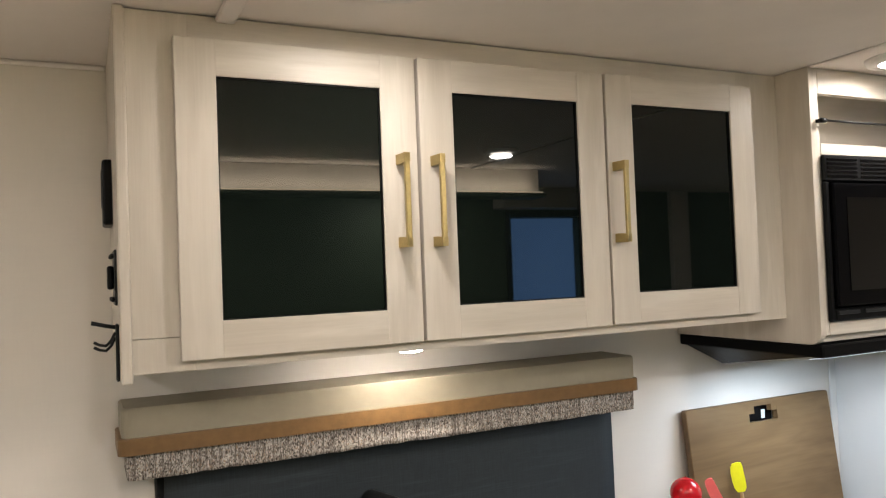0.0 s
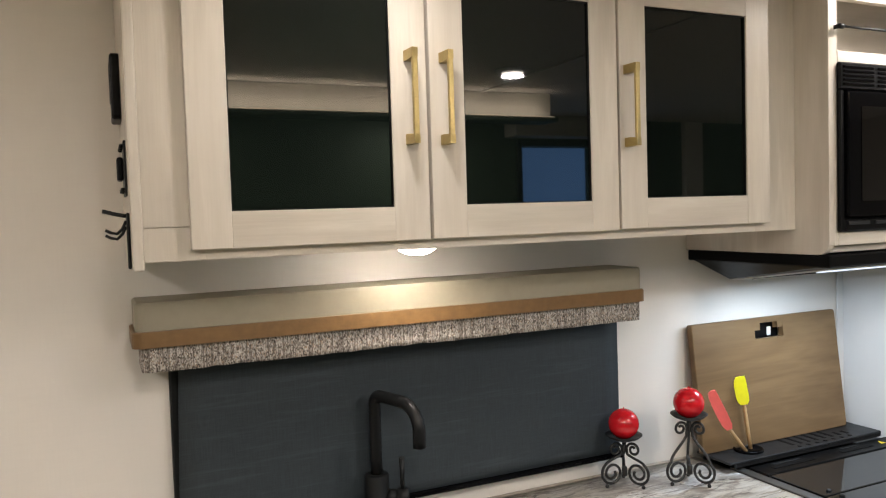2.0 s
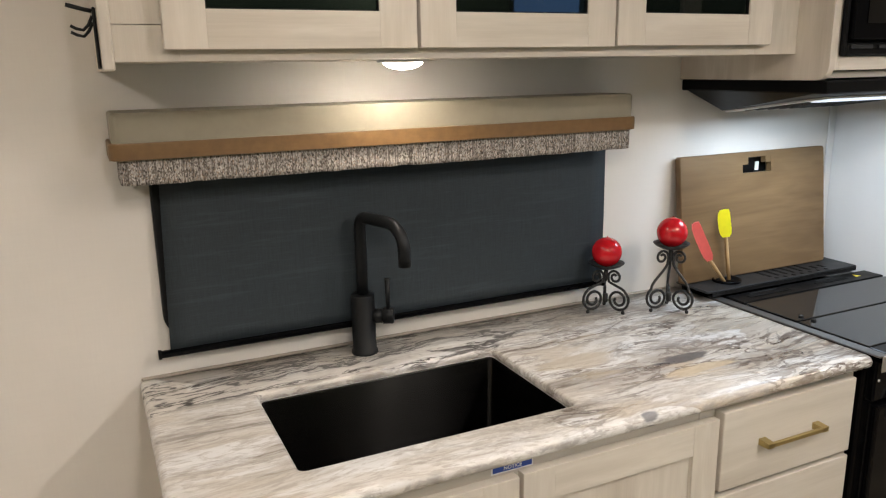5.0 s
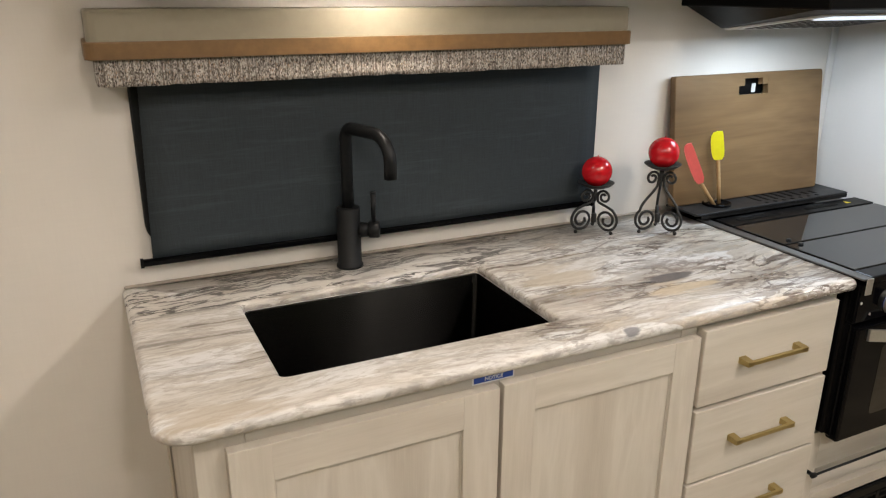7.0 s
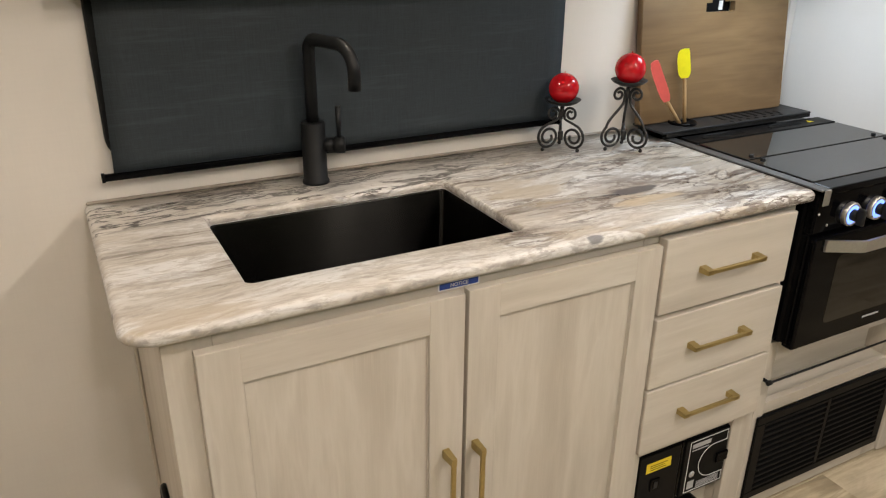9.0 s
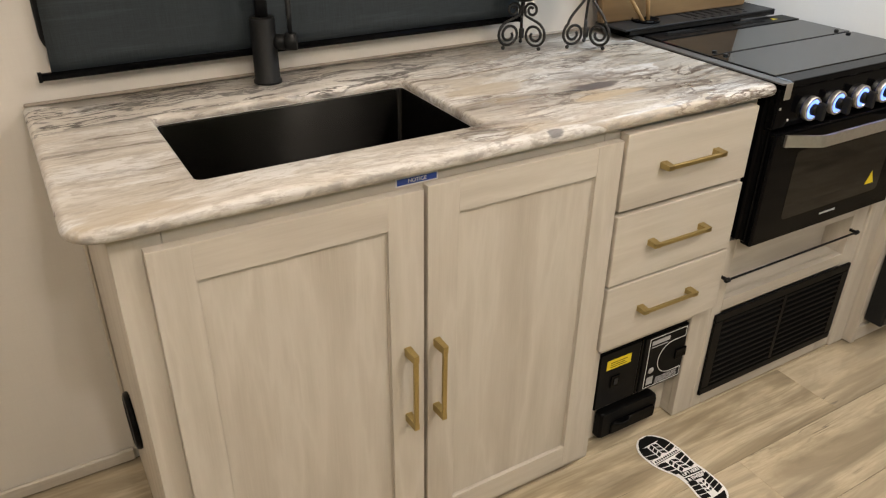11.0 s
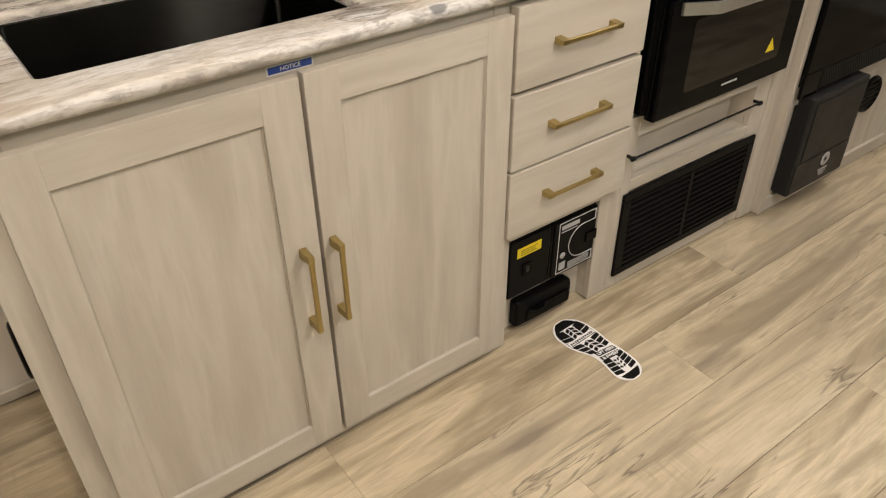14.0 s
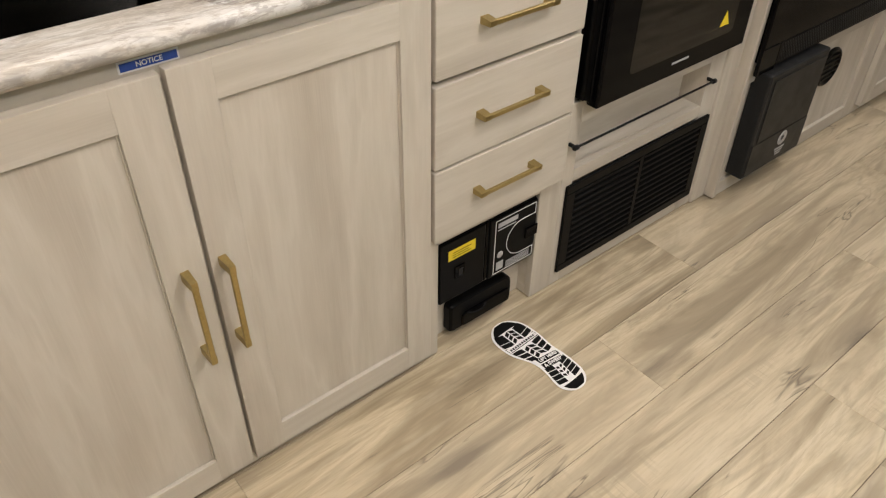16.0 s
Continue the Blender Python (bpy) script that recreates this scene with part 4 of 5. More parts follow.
for zz, l in ((0.270, 0.052), (0.264, 0.044), (0.258, 0.05)):
    part("label_line", box(1.1560, 1.1560 + l, VF - 0.0094, VF - 0.0091, zz - 0.0008, zz + 0.0008, 0), black_ink, vc)
sw = part("latch", box(1.1620, 1.1900, VF - 0.012, VF - 0.0086, 0.195, 0.230, 0.0015), black_gloss, vc)
part("latch_button", box(1.1710, 1.1830, VF - 0.0135, VF - 0.0121, 0.203, 0.222, 0.001), dark_grey, sw)
fy0, fy1 = VF - 0.0113, VF - 0.0106
lab = part("white_label", box(1.2755, 1.3975, fy0 + 0.0002, fy1, 0.1475, 0.2965, 0), black_ink, vc, "black label with white outline and print")
bm = bmesh.new()
for q in ((1.2750, 1.3980, 0.1465, 0.1485), (1.2750, 1.3980, 0.2955, 0.2975), (1.2750, 1.2770, 0.1485, 0.2955), (1.3960, 1.3980, 0.1485, 0.172), (1.3960, 1.3980, 0.268, 0.2955)):
    rb(bm, q[0], q[1], fy0 - 0.0004, fy0 + 0.0001, q[2], q[3], 0)
arc = [(1.3980, 0.268), (1.3590, 0.268)] + [(1.3590 + 0.047 * math.cos(radians(a)), 0.221 + 0.047 * math.sin(radians(a))) for a in range(96, 265, 12)] + [(1.3590, 0.174), (1.3980, 0.174)]
tube(bm, [(x, fy0 - 0.0001, z) for x, z in arc], 0.0009, 6)
part("outline", bm, white_vinyl, lab)
part("title_bar", box(1.2830, 1.3420, fy0 - 0.0004, fy0 + 0.0001, 0.276, 0.288, 0), grey_ink, lab)
part("print_line", box(1.2830, 1.3370, fy0 - 0.0004, fy0 + 0.0001, 0.268, 0.271, 0), grey_ink, lab)
for k in range(5):
    part("print_line", box(1.3140, 1.3870, fy0 - 0.0004, fy0 + 0.0001, 0.152 + k * 0.0038, 0.1536 + k * 0.0038, 0), grey_ink, lab)
part("code_square", box(1.2840, 1.3050, fy0 - 0.0004, fy0 + 0.0001, 0.155, 0.178, 0), grey_ink, lab)
part("seal", lathe(bmesh.new(), [(0.0005, -0.0004), (0.009, -0.0004), (0.009, 0.0001)], (1.2940, fy0, 0.198), "y", 20), grey_ink, lab)
part("side_latch", box(1.3670, 1.4050, VF - 0.0165, VF - 0.0107, 0.207, 0.236, 0.002), black_gloss, vc)

ki = thing("vacuum_inlet", (1.2570, VF + 0.012, 0.028), "black floor-level vacuum sweep inlet", "vacuum inlet")
pts = rounded(1.1660, 1.3580, 0.018, 0.096, (0.004, 0.012, 0.026, 0.008), 6)
part("shell", plate(bmesh.new(), pts, lambda u, v, w: (u, w, v), VF + 0.0285, VF + 0.004, 0.006), black_plastic, ki)
part("mouth", plate(bmesh.new(), rounded(1.1990, 1.3480, 0.024, 0.062, (0.003, 0.003, 0.012, 0.012), 5), lambda u, v, w: (u, w, v), VF + 0.0035, VF - 0.001, 0.003), black_gloss, ki)

# footprint sticker on the floor
fs = thing("footprint_sticker", (1.29, 0.82, 0.003), "white shoe-sole floor sticker with black tread print", "sticker")


def sole(s):
    """Half widths of the sole along its length; s runs from heel (0) to toe (1)."""
    wide = 0.0405 if s < 0.2 else (0.0405 - 0.0035 * math.sin((s - 0.2) / 0.22 * math.pi / 2) if s < 0.42 else 0.037 + 0.014 * (0.5 - 0.5 * math.cos(min(1, (s - 0.42) / 0.28) * math.pi)))
    if s < 0.16:
        wide *= math.sqrt(max(0, 1 - (1 - s / 0.16) ** 2))
    if s > 0.78:
        wide *= math.sqrt(max(0, 1 - ((s - 0.78) / 0.22) ** 2))
    return wide


SL = 0.258
ang = radians(-3.2)


def on_floor(u, v, z):
    """u across, v along from heel to toe."""
    u2 = u + 0.003 + 0.010 * math.exp(-((v - 0.095) / 0.05) ** 2)
    w = v - SL / 2
    return (1.2845 + u2 * math.cos(ang) + w * math.sin(ang), 0.817 + w * math.cos(ang) - u2 * math.sin(ang), z)


N = 40
turns = [0.5 - 0.5 * math.cos(math.pi * i / N) for i in range(N + 1)]
right = [(sole(s), SL * s) for s in turns]
pts = [(w, v) for w, v in right if w > 0.0005] + [(-w, v) for w, v in reversed(right) if w > 0.0005]
part("vinyl", plate(bmesh.new(), pts, on_floor, 0.0022, 0.0030), white_vinyl, fs)


def tread(name, poly):
    part(name, plate(bmesh.new(), poly, on_floor, 0.0030, 0.0034), black_ink, fs)


def strip(v0, v1, u0, u1, skew=0.0, margin=0.006):
    """A tread lug, kept inside the sole's outline."""
    out = []
    n = 4
    for i in range(n + 1):
        u = u0 + (u1 - u0) * i / n
        out.append((u, v0 + skew * abs(u)))
    for i in range(n, -1, -1):
        u = u0 + (u1 - u0) * i / n
        out.append((u, v1 + skew * abs(u)))
    res = []
    for u, v in out:
        lim = max(0.001, sole(min(0.985, max(0.015, v / SL))) - margin)
        res.append((max(-lim, min(lim, u)), v))
    return res


def cap_lug(v0, v1, curve):
    """A lug that fills the end of the sole, with a bowed inner edge."""
    n = 10
    vs = [v0 + (v1 - v0) * (0.5 - 0.5 * math.cos(math.pi * i / n)) for i in range(n + 1)]
    ok = [(sole(v / SL) - 0.0075, v) for v in vs]
    ok = [(u, v) for u, v in ok if u > 0.002]
    side_r = [(u, v) for u, v in ok]
    side_l = [(-u, v) for u, v in reversed(ok)]
    pts = side_r + side_l
    mid = v1 if curve > 0 else v0
    w = side_r[-1][0] if curve > 0 else side_r[0][0]
    bow = [(w * c, mid - curve * (1 - c * c)) for c in ((0.6, 0.2, -0.2, -0.6) if curve > 0 else (-0.6, -0.2, 0.2, 0.6))]
    return side_r + bow + side_l if curve > 0 else pts + bow


tread("heel_lug", cap_lug(0.0045, 0.027, 0.0015))
for v in (0.033, 0.047, 0.061, 0.075):
    tread("tread_lug", strip(v - 0.005, v + 0.0070, 0.011, 0.040, 0.22, 0.005))
    tread("tread_lug", strip(v - 0.005, v + 0.0070, -0.040, -0.011, 0.22, 0.005))
for v in (0.042, 0.054, 0.066):
    tread("tread_chip", [(0.0015, v), (0.009, v + 0.005), (0.0075, v + 0.0105), (0.0015, v + 0.007)])
    tread("tread_chip", [(-0.0015, v), (-0.009, v + 0.005), (-0.0075, v + 0.0105), (-0.0015, v + 0.007)])
for v in (0.128, 0.144, 0.160, 0.176, 0.192, 0.207, 0.220):
    tread("tread_lug", strip(v - 0.0125, v + 0.0005, 0.017, 0.050, 0.22, 0.005))
    tread("tread_lug", strip(v - 0.0125, v + 0.0005, -0.050, -0.017, 0.22, 0.005))
for v in (0.126, 0.140, 0.154, 0.190, 0.203, 0.2155):
    tread("tread_chip", [(0.0015, v), (0.014, v - 0.006), (0.0135, v + 0.004), (0.0015, v + 0.010)])
    tread("tread_chip", [(-0.0015, v), (-0.014, v - 0.006), (-0.0135, v + 0.004), (-0.0015, v + 0.010)])
tread("toe_lug", cap_lug(0.2265, 0.2535, -0.0015))
part("print_strip", plate(bmesh.new(), strip(0.1675, 0.1845, -0.046, 0.046), on_floor, 0.0034, 0.0037), white_vinyl, fs)
for k in range(11):
    u = -0.040 + k * 0.0073
    part("print_bar", plate(bmesh.new(), [(u, 0.1735), (u + 0.0045, 0.1735), (u + 0.0055, 0.1795), (u + 0.001, 0.1795)], on_floor, 0.0037, 0.0039), black_ink, fs)
part("print_line", plate(bmesh.new(), [(-0.042, 0.1692), (0.044, 0.1692), (0.044, 0.1712), (-0.042, 0.1712)], on_floor, 0.0037, 0.0039), black_ink, fs)
TZ = 0.0042
for txt, v, u, sz in (("LIFT HERE", 0.1085, 0.002, 0.0115), ("& SWEEP", 0.0905, -0.001, 0.0125)):
    x, y, _ = on_floor(u, v, 0)
    wide = 0.028
    part("print_box", plate(bmesh.new(), [(u - wide, v - 0.0072 + 0.0045), (u + wide, v - 0.0072 - 0.0045), (u + wide, v + 0.0074 - 0.0045), (u - wide, v + 0.0074 + 0.0045)], on_floor, 0.0034, 0.0038), black_ink, fs)
    words("lettering", txt, sz, pose(x, y, TZ, 0, 0, -4.5), white_vinyl, fs, bold=0.0004)

# ---- range ----
rg = thing("range", (1.76, 1.22, 0.47), "black gas range with glass cover, lit knobs and oven", "range")
RX0, RX1 = 1.485, 2.042
part("body", box(RX0, RX1, 0.948, 1.50, 0.52, 0.893, 0.003), black_gloss, rg)
part("control_panel", box(RX0, RX1, 0.925, 0.9475, 0.797, 0.888, 0.004, seg=2), black_gloss, rg)
part("top_lip", box(1.506, RX1 - 0.002, 0.918, 0.962, 0.8885, 0.9045, 0.003, seg=2), black_gloss, rg)
part("deck", box(RX0 + 0.024, RX1 - 0.002, 0.9625, 1.36, 0.8935, 0.8985, 0.001), black_plastic, rg)
c1 = part("cover_front", box(1.510, RX1 - 0.006, 0.9635, 1.140, 0.899, 0.9055, 0.0015), hob_glass, rg, "smoked glass hob cover")
c2 = part("cover_rear", box(1.514, RX1 - 0.006, 1.147, 1.297, 0.899, 0.9055, 0.0015), hob_glass, rg, "smoked glass hob cover")
for cx in (1.545, 2.0):
    for cy, cv in ((1.128, c1), (1.162, c2)):
        part("hinge_pin", lathe(bmesh.new(), [(0.006, 0), (0.006, 0.003), (0.004, 0.0045), (0.0003, 0.0045)], (cx, cy, 0.9055), n=14), black_metal, cv)
vs_ = part("rear_vent", box(1.510, RX1 - 0.004, 1.302, 1.362, 0.899, 0.907, 0.002), black_plastic, rg)
for a, b in ((1.555, 1.70), (1.80, 1.92)):
    part("vent_slot", box(a, b, 1.322, 1.334, 0.9071, 0.9085, 0.0005), black_ink, vs_)
    part("vent_slot", box(a + 0.02, b - 0.03, 1.343, 1.350, 0.9071, 0.9085, 0.0005), dark_grey, vs_)
part("warning_mark", plate(bmesh.new(), [(1.955, 1.325), (1.975, 1.325), (1.965, 1.343)], lambda u, v, w: (u, v, w), 0.9071, 0.9078), yellow_ink, vs_)
for k in range(5):
    kx, kz = 1.596 + 0.0885 * k, 0.832
    kn = part("knob", lathe(bmesh.new(), [(0.0270, 0.0), (0.0270, -0.010), (0.0255, -0.0125), (0.0225, -0.0125), (0.0215, -0.010), (0.0215, -0.004)], (kx, 0.9245, kz), "y", 32, cap=False), steel, rg, "steel knob with glowing ring")
    part("light_ring", lathe(bmesh.new(), [(0.0212, -0.004), (0.0212, -0.0100), (0.0160, -0.0112), (0.0130, -0.0112), (0.0130, -0.004)], (kx, 0.9245, kz), "y", 32, cap=False), led_ring, kn, "blue-white glowing ring")
    part("hub", lathe(bmesh.new(), [(0.0128, -0.002), (0.0128, -0.020), (0.0115, -0.022), (0.0003, -0.022)], (kx, 0.9245, kz), "y", 24), black_metal, kn)
    part("grip", box(kx - 0.005, kx + 0.005, 0.9245 - 0.040, 0.9245 - 0.0205, kz - 0.0195, kz + 0.0195, 0.004, seg=2), dark_grey, kn)
for sx in (1.496, 1.530):
    part("screw", lathe(bmesh.new(), [(0.003, 0), (0.003, -0.0012), (0.0003, -0.0015)], (sx, 0.9249, 0.845 if sx < 1.51 else 0.815), "y", 10), steel, rg)
od = part("oven_door", box(1.494, 2.024, 0.918, 0.9475, 0.512, 0.789, 0.004, seg=2), black_gloss, rg)
part("front_glass", plate(bmesh.new(), rounded(1.500, 2.018, 0.518, 0.783, 0.006, 4), lambda u, v, w: (u, w, v), 0.9178, 0.9174), black_gloss, od)
part("window", plate(bmesh.new(), rounded(1.585, 1.955, 0.562, 0.735, 0.012, 5), lambda u, v, w: (u, w, v), 0.9173, 0.9170), oven_glass, od, "reflective oven window")
part("maker_mark", box(1.735, 1.795, 0.9166, 0.9172, 0.541, 0.546, 0), grey_ink, od)
part("warning_mark", plate(bmesh.new(), [(1.895, 0.586), (1.930, 0.586), (1.9125, 0.621)], lambda u, v, w: (u, w, v), 0.9167, 0.9162), yellow_ink, od)
bm = bmesh.new()
prof = [(0.0, 0.9142), (0.012, 0.9080), (0.068, 0.8765), (0.078, 0.8735), (0.378, 0.8735), (0.388, 0.8765), (0.444, 0.9080), (0.456, 0.9142)]
loops = [[(1.526 + s, y - 0.003, 0.757), (1.526 + s, y + 0.003, 0.757), (1.526 + s, y + 0.003, 0.784), (1.526 + s, y - 0.003, 0.784)] for s, y in prof]
rings(bm, loops)
for f in bm.faces:
    f.smooth = False
part("handle", bm, steel, od, "flat brushed steel handle")
for a, b in ((RX0 + 0.001, 1.4925), (2.0255, RX1 - 0.001)):
    part("side_post", box(a, b, 0.930, 0.9475, 0.524, 0.796, 0.002), black_gloss, rg)
tr = thing("counter_trim", (1.49, 1.15, 0.86), "brushed metal strip between counter and range", "trim strip")
part("strip", box(1.4795, 1.5055, 0.9165, 1.395, 0.8995, 0.9035, 0.0008), trim_steel, tr)
part("end_flange", box(1.486, 1.5055, 0.9135, 0.916, 0.868, 0.9035, 0.0008), steel, tr)

# cooker cabinet below the range
rc = thing("range_cabinet", (1.76, 1.2, 0.004), "whitewashed wooden frame under the range with open slot", "cabinet")
bm = bmesh.new()
rb(bm, 1.473, 1.510, BF, BF + 0.018, 0.004, 0.511, 0.0012)
rb(bm, 1.986, 2.0495, BF, BF + 0.018, 0.004, 0.86, 0.0012)
rb(bm, 1.5105, 1.9855, BF, BF + 0.018, 0.455, 0.511, 0.0012, 1)
rb(bm, 1.5105, 1.9855, BF, BF + 0.018, 0.302, 0.336, 0.0012, 1)
rb(bm, 1.5105, 1.9855, BF, BF + 0.018, 0.004, 0.046, 0.0012, 1)
part("face_frame", bm, [wood_v, wood_h], rc)
part("slot_floor", box(1.5, 1.996, BF + 0.0185, 1.40, 0.324, 0.335, 0), wood_h, rc)
part("slot_back", box(1.5, 1.996, BF + 0.07, BF + 0.08, 0.3355, 0.46, 0), wood_h, rc)
for a, b in ((1.5, 1.509), (1.987, 1.996)):
    part("slot_side", box(a, b, BF + 0.0185, BF + 0.0695, 0.3355, 0.4600, 0), wood_v, rc)
part("slot_roof", box(1.5, 1.996, BF + 0.0185, 1.40, 0.4605, 0.472, 0), wood_h, rc)
bar = part("slot_rail", tube(bmesh.new(), [(1.481, BF - 0.020, 0.414), (1.986, BF - 0.020, 0.414)], 0.0028, 10), black_metal, rc, "thin black rod across the slot")
for sx in (1.480, 1.984):
    part("rail_end", lathe(bmesh.new(), [(0.003, -0.008), (0.006, -0.006), (0.006, 0.006), (0.003, 0.008)], (sx, BF - 0.020, 0.414), "x", 14), black_metal, bar)
    part("rail_bracket", box(sx - 0.003, sx + 0.003, BF - 0.020, BF - 0.0002, 0.410, 0.418, 0.001), black_metal, bar)

gr = thing("floor_grille", (1.76, BF, 0.044), "black louvred furnace grille below the range", "grille")
GX0, GX1, GZ0, GZ1 = 1.487, 2.030, 0.044, 0.300
bm = bmesh.new()
for q in ((GX0, GX1, GZ1 - 0.022, GZ1), (GX0, GX1, GZ0, GZ0 + 0.022), (GX0, GX0 + 0.03, GZ0 + 0.0222, GZ1 - 0.0222), (GX1 - 0.03, GX1, GZ0 + 0.0222, GZ1 - 0.0222), (1.752, 1.767, GZ0 + 0.0222, GZ1 - 0.0222)):
    rb(bm, q[0], q[1], BF - 0.009, BF - 0.0008, q[2], q[3], 0.0015)
part("frame", bm, black_plastic, gr)
part("backing", box(GX0 + 0.01, GX1 - 0.01, BF - 0.0022, BF - 0.0012, GZ0 + 0.012, GZ1 - 0.012, 0), black_ink, gr)
for a, b in ((GX0 + 0.031, 1.7515), (1.7675, GX1 - 0.031)):
    for k in range(12):
        z = GZ0 + 0.029 + k * 0.0178
        bm = bmesh.new()
        rings(bm, [[(x, BF - 0.0095, z), (x, BF - 0.0030, z + 0.0075), (x, BF - 0.0026, z + 0.0085), (x, BF - 0.0090, z + 0.0052)] for x in (a, b)])
        for f in bm.faces:
            f.smooth = False
        part("louver", bm, black_plastic, gr)

# ---- on the range: organiser, spatulas, cutting board ----
og = thing("stove_organiser", (1.73, 1.43, 0.9085), "black slotted stove-top organiser shelf", "organiser")
OX0, OX1, OY0, OY1, OZ = 1.452, 2.012, 1.366, 1.482, 0.924
bm = bmesh.new()
rb(bm, OX0, OX1, OY0, OY1, OZ - 0.006, OZ, 0.002)
rb(bm, OX0 + 0.02, OX1, OY0 + 0.002, OY0 + 0.006, 0.9085, OZ - 0.0062, 0.0)
rb(bm, OX0 + 0.02, OX1, OY1 - 0.006, OY1 - 0.002, 0.9, OZ - 0.0062, 0.0)
part("shelf", bm, dark_grey, og)
for k in range(8):
    x = 1.70 + k * 0.03
    part("slot", box(x, x + 0.010, 1.395, 1.455 if k < 6 else 1.42, OZ + 0.0002, OZ + 0.0008, 0), black_ink, og)
for k in range(7):
    part("hole", lathe(bmesh.new(), [(0.0005, 0.0008), (0.006, 0.0008), (0.006, 0.0002)], (1.71 + k * 0.032, 1.380, OZ), n=14), black_ink, og)
part("utensil_ring", lathe(bmesh.new(), [(0.031, -0.004), (0.036, -0.004), (0.038, 0.004), (0.036, 0.007), (0.032, 0.006), (0.031, 0.001), (0.0005, 0.001)], (1.572, 1.422, OZ), cap=False), black_gloss, og)


def spatula(name_label, foot, neck, tip, half, mat):
    t = thing("spatula", foot, name_label, "spatula", "spatulas in the organiser")
    foot, neck, tip = Vector(foot), Vector(neck), Vector(tip)
    part("handle", tube(bmesh.new(), [foot, foot.lerp(neck, 0.5), neck, neck.lerp(tip, 0.12)], [0.0052, 0.0050, 0.0046, 0.004], 12), spoon_wood, t, "pale wooden handle")
    up = (tip - neck).normalized()
    side = up.cross(Vector((-0.62, -0.78, 0))).normalized()
    nrm = side.cross(up)
    L2 = (tip - neck).length
    prof = [(-0.55, 0.0), (0.55, 0.0), (0.9, 0.12), (1.0, 0.3), (1.0, 0.88), (0.9, 0.98), (0.2, 1.0), (-0.5, 0.97), (-0.85, 0.85), (-1.0, 0.65), (-1.0, 0.3), (-0.9, 0.12)]

    def to3(u, v, w):
        p = neck + side * u * half + up * v * L2 + nrm * w * (1.0 - 0.45 * v)
        return tuple(p)
    part("blade", plate(bmesh.new(), prof, to3, -0.0045, 0.0045), mat, t, "flexible silicone blade")
    return t


spatula("yellow silicone spatula with wooden handle", (1.583, 1.425, OZ + 0.0015), (1.573, 1.436, 1.042), (1.561, 1.442, 1.116), 0.0160, yellow_rubber)
spatula("coral silicone spatula with wooden handle", (1.556, 1.415, OZ + 0.0015), (1.507, 1.422, 0.990), (1.450, 1.428, 1.094), 0.0135, pink_rubber)

cbd = thing("cutting_board", (1.70, 1.45, 0.9245), "brown wooden cutting board leaning on the wall behind the range", "cutting board")
tilt = math.atan2(0.040, 0.335)
ZB = 0.9250


def lean(u, v, w):
    """u along x, v up the board, w out of its face."""
    return (u, 1.446 + v * math.sin(tilt) - w * math.cos(tilt), ZB + v * math.cos(tilt) + w * math.sin(tilt))


bm = bmesh.new()
o1 = rounded(1.444, 1.978, 0.0, 0.333, 0.008, 6)
HX0, HX1, HZ0, HZ1 = 1.662, 1.768, 0.276, 0.318
hol = rounded(HX0, HX1, HZ0, HZ1, 0.004, 6)
loops = [[lean(u, v, -0.018) for u, v in hol], [lean(u, v, 0.0) for u, v in hol], [lean(u + (0.002 if u < 1.7 else -0.002), v + (0.002 if v < 0.16 else -0.002), 0.0) for u, v in o1], [lean(u, v, -0.002) for u, v in o1], [lean(u, v, -0.018) for u, v in o1]]
loops.append(loops[0])
rings(bm, loops, True, False)
bmesh.ops.remove_doubles(bm, verts=bm.verts[:], dist=0.00005)
for f in bm.faces:
    f.smooth = False
board = part("board", bm, board_wood, cbd)
for q in ((HX0, HX0 + 0.022, 0.299, HZ1), (HX1 - 0.020, HX1, 0.301, HZ1)):
    part("hole_shoulder", plate(bmesh.new(), [(q[0], q[2]), (q[1], q[2]), (q[1], q[3]), (q[0], q[3])], lean, -0.017, -0.001), board_wood, cbd)
bk = thing("wall_bracket", (1.72, 1.50, 1.20), "black bracket seen through the board's hand hole", "bracket")
part("plate", box(1.655, 1.775, WALL_Y - 0.010, WALL_Y - 0.0008, 1.175, 1.238, 0.002), black_plastic, bk)
part("tab", box(1.731, 1.745, WALL_Y - 0.013, WALL_Y - 0.0102, 1.200, 1.224, 0.001), white_plastic, bk)

# ---- candle stands ----


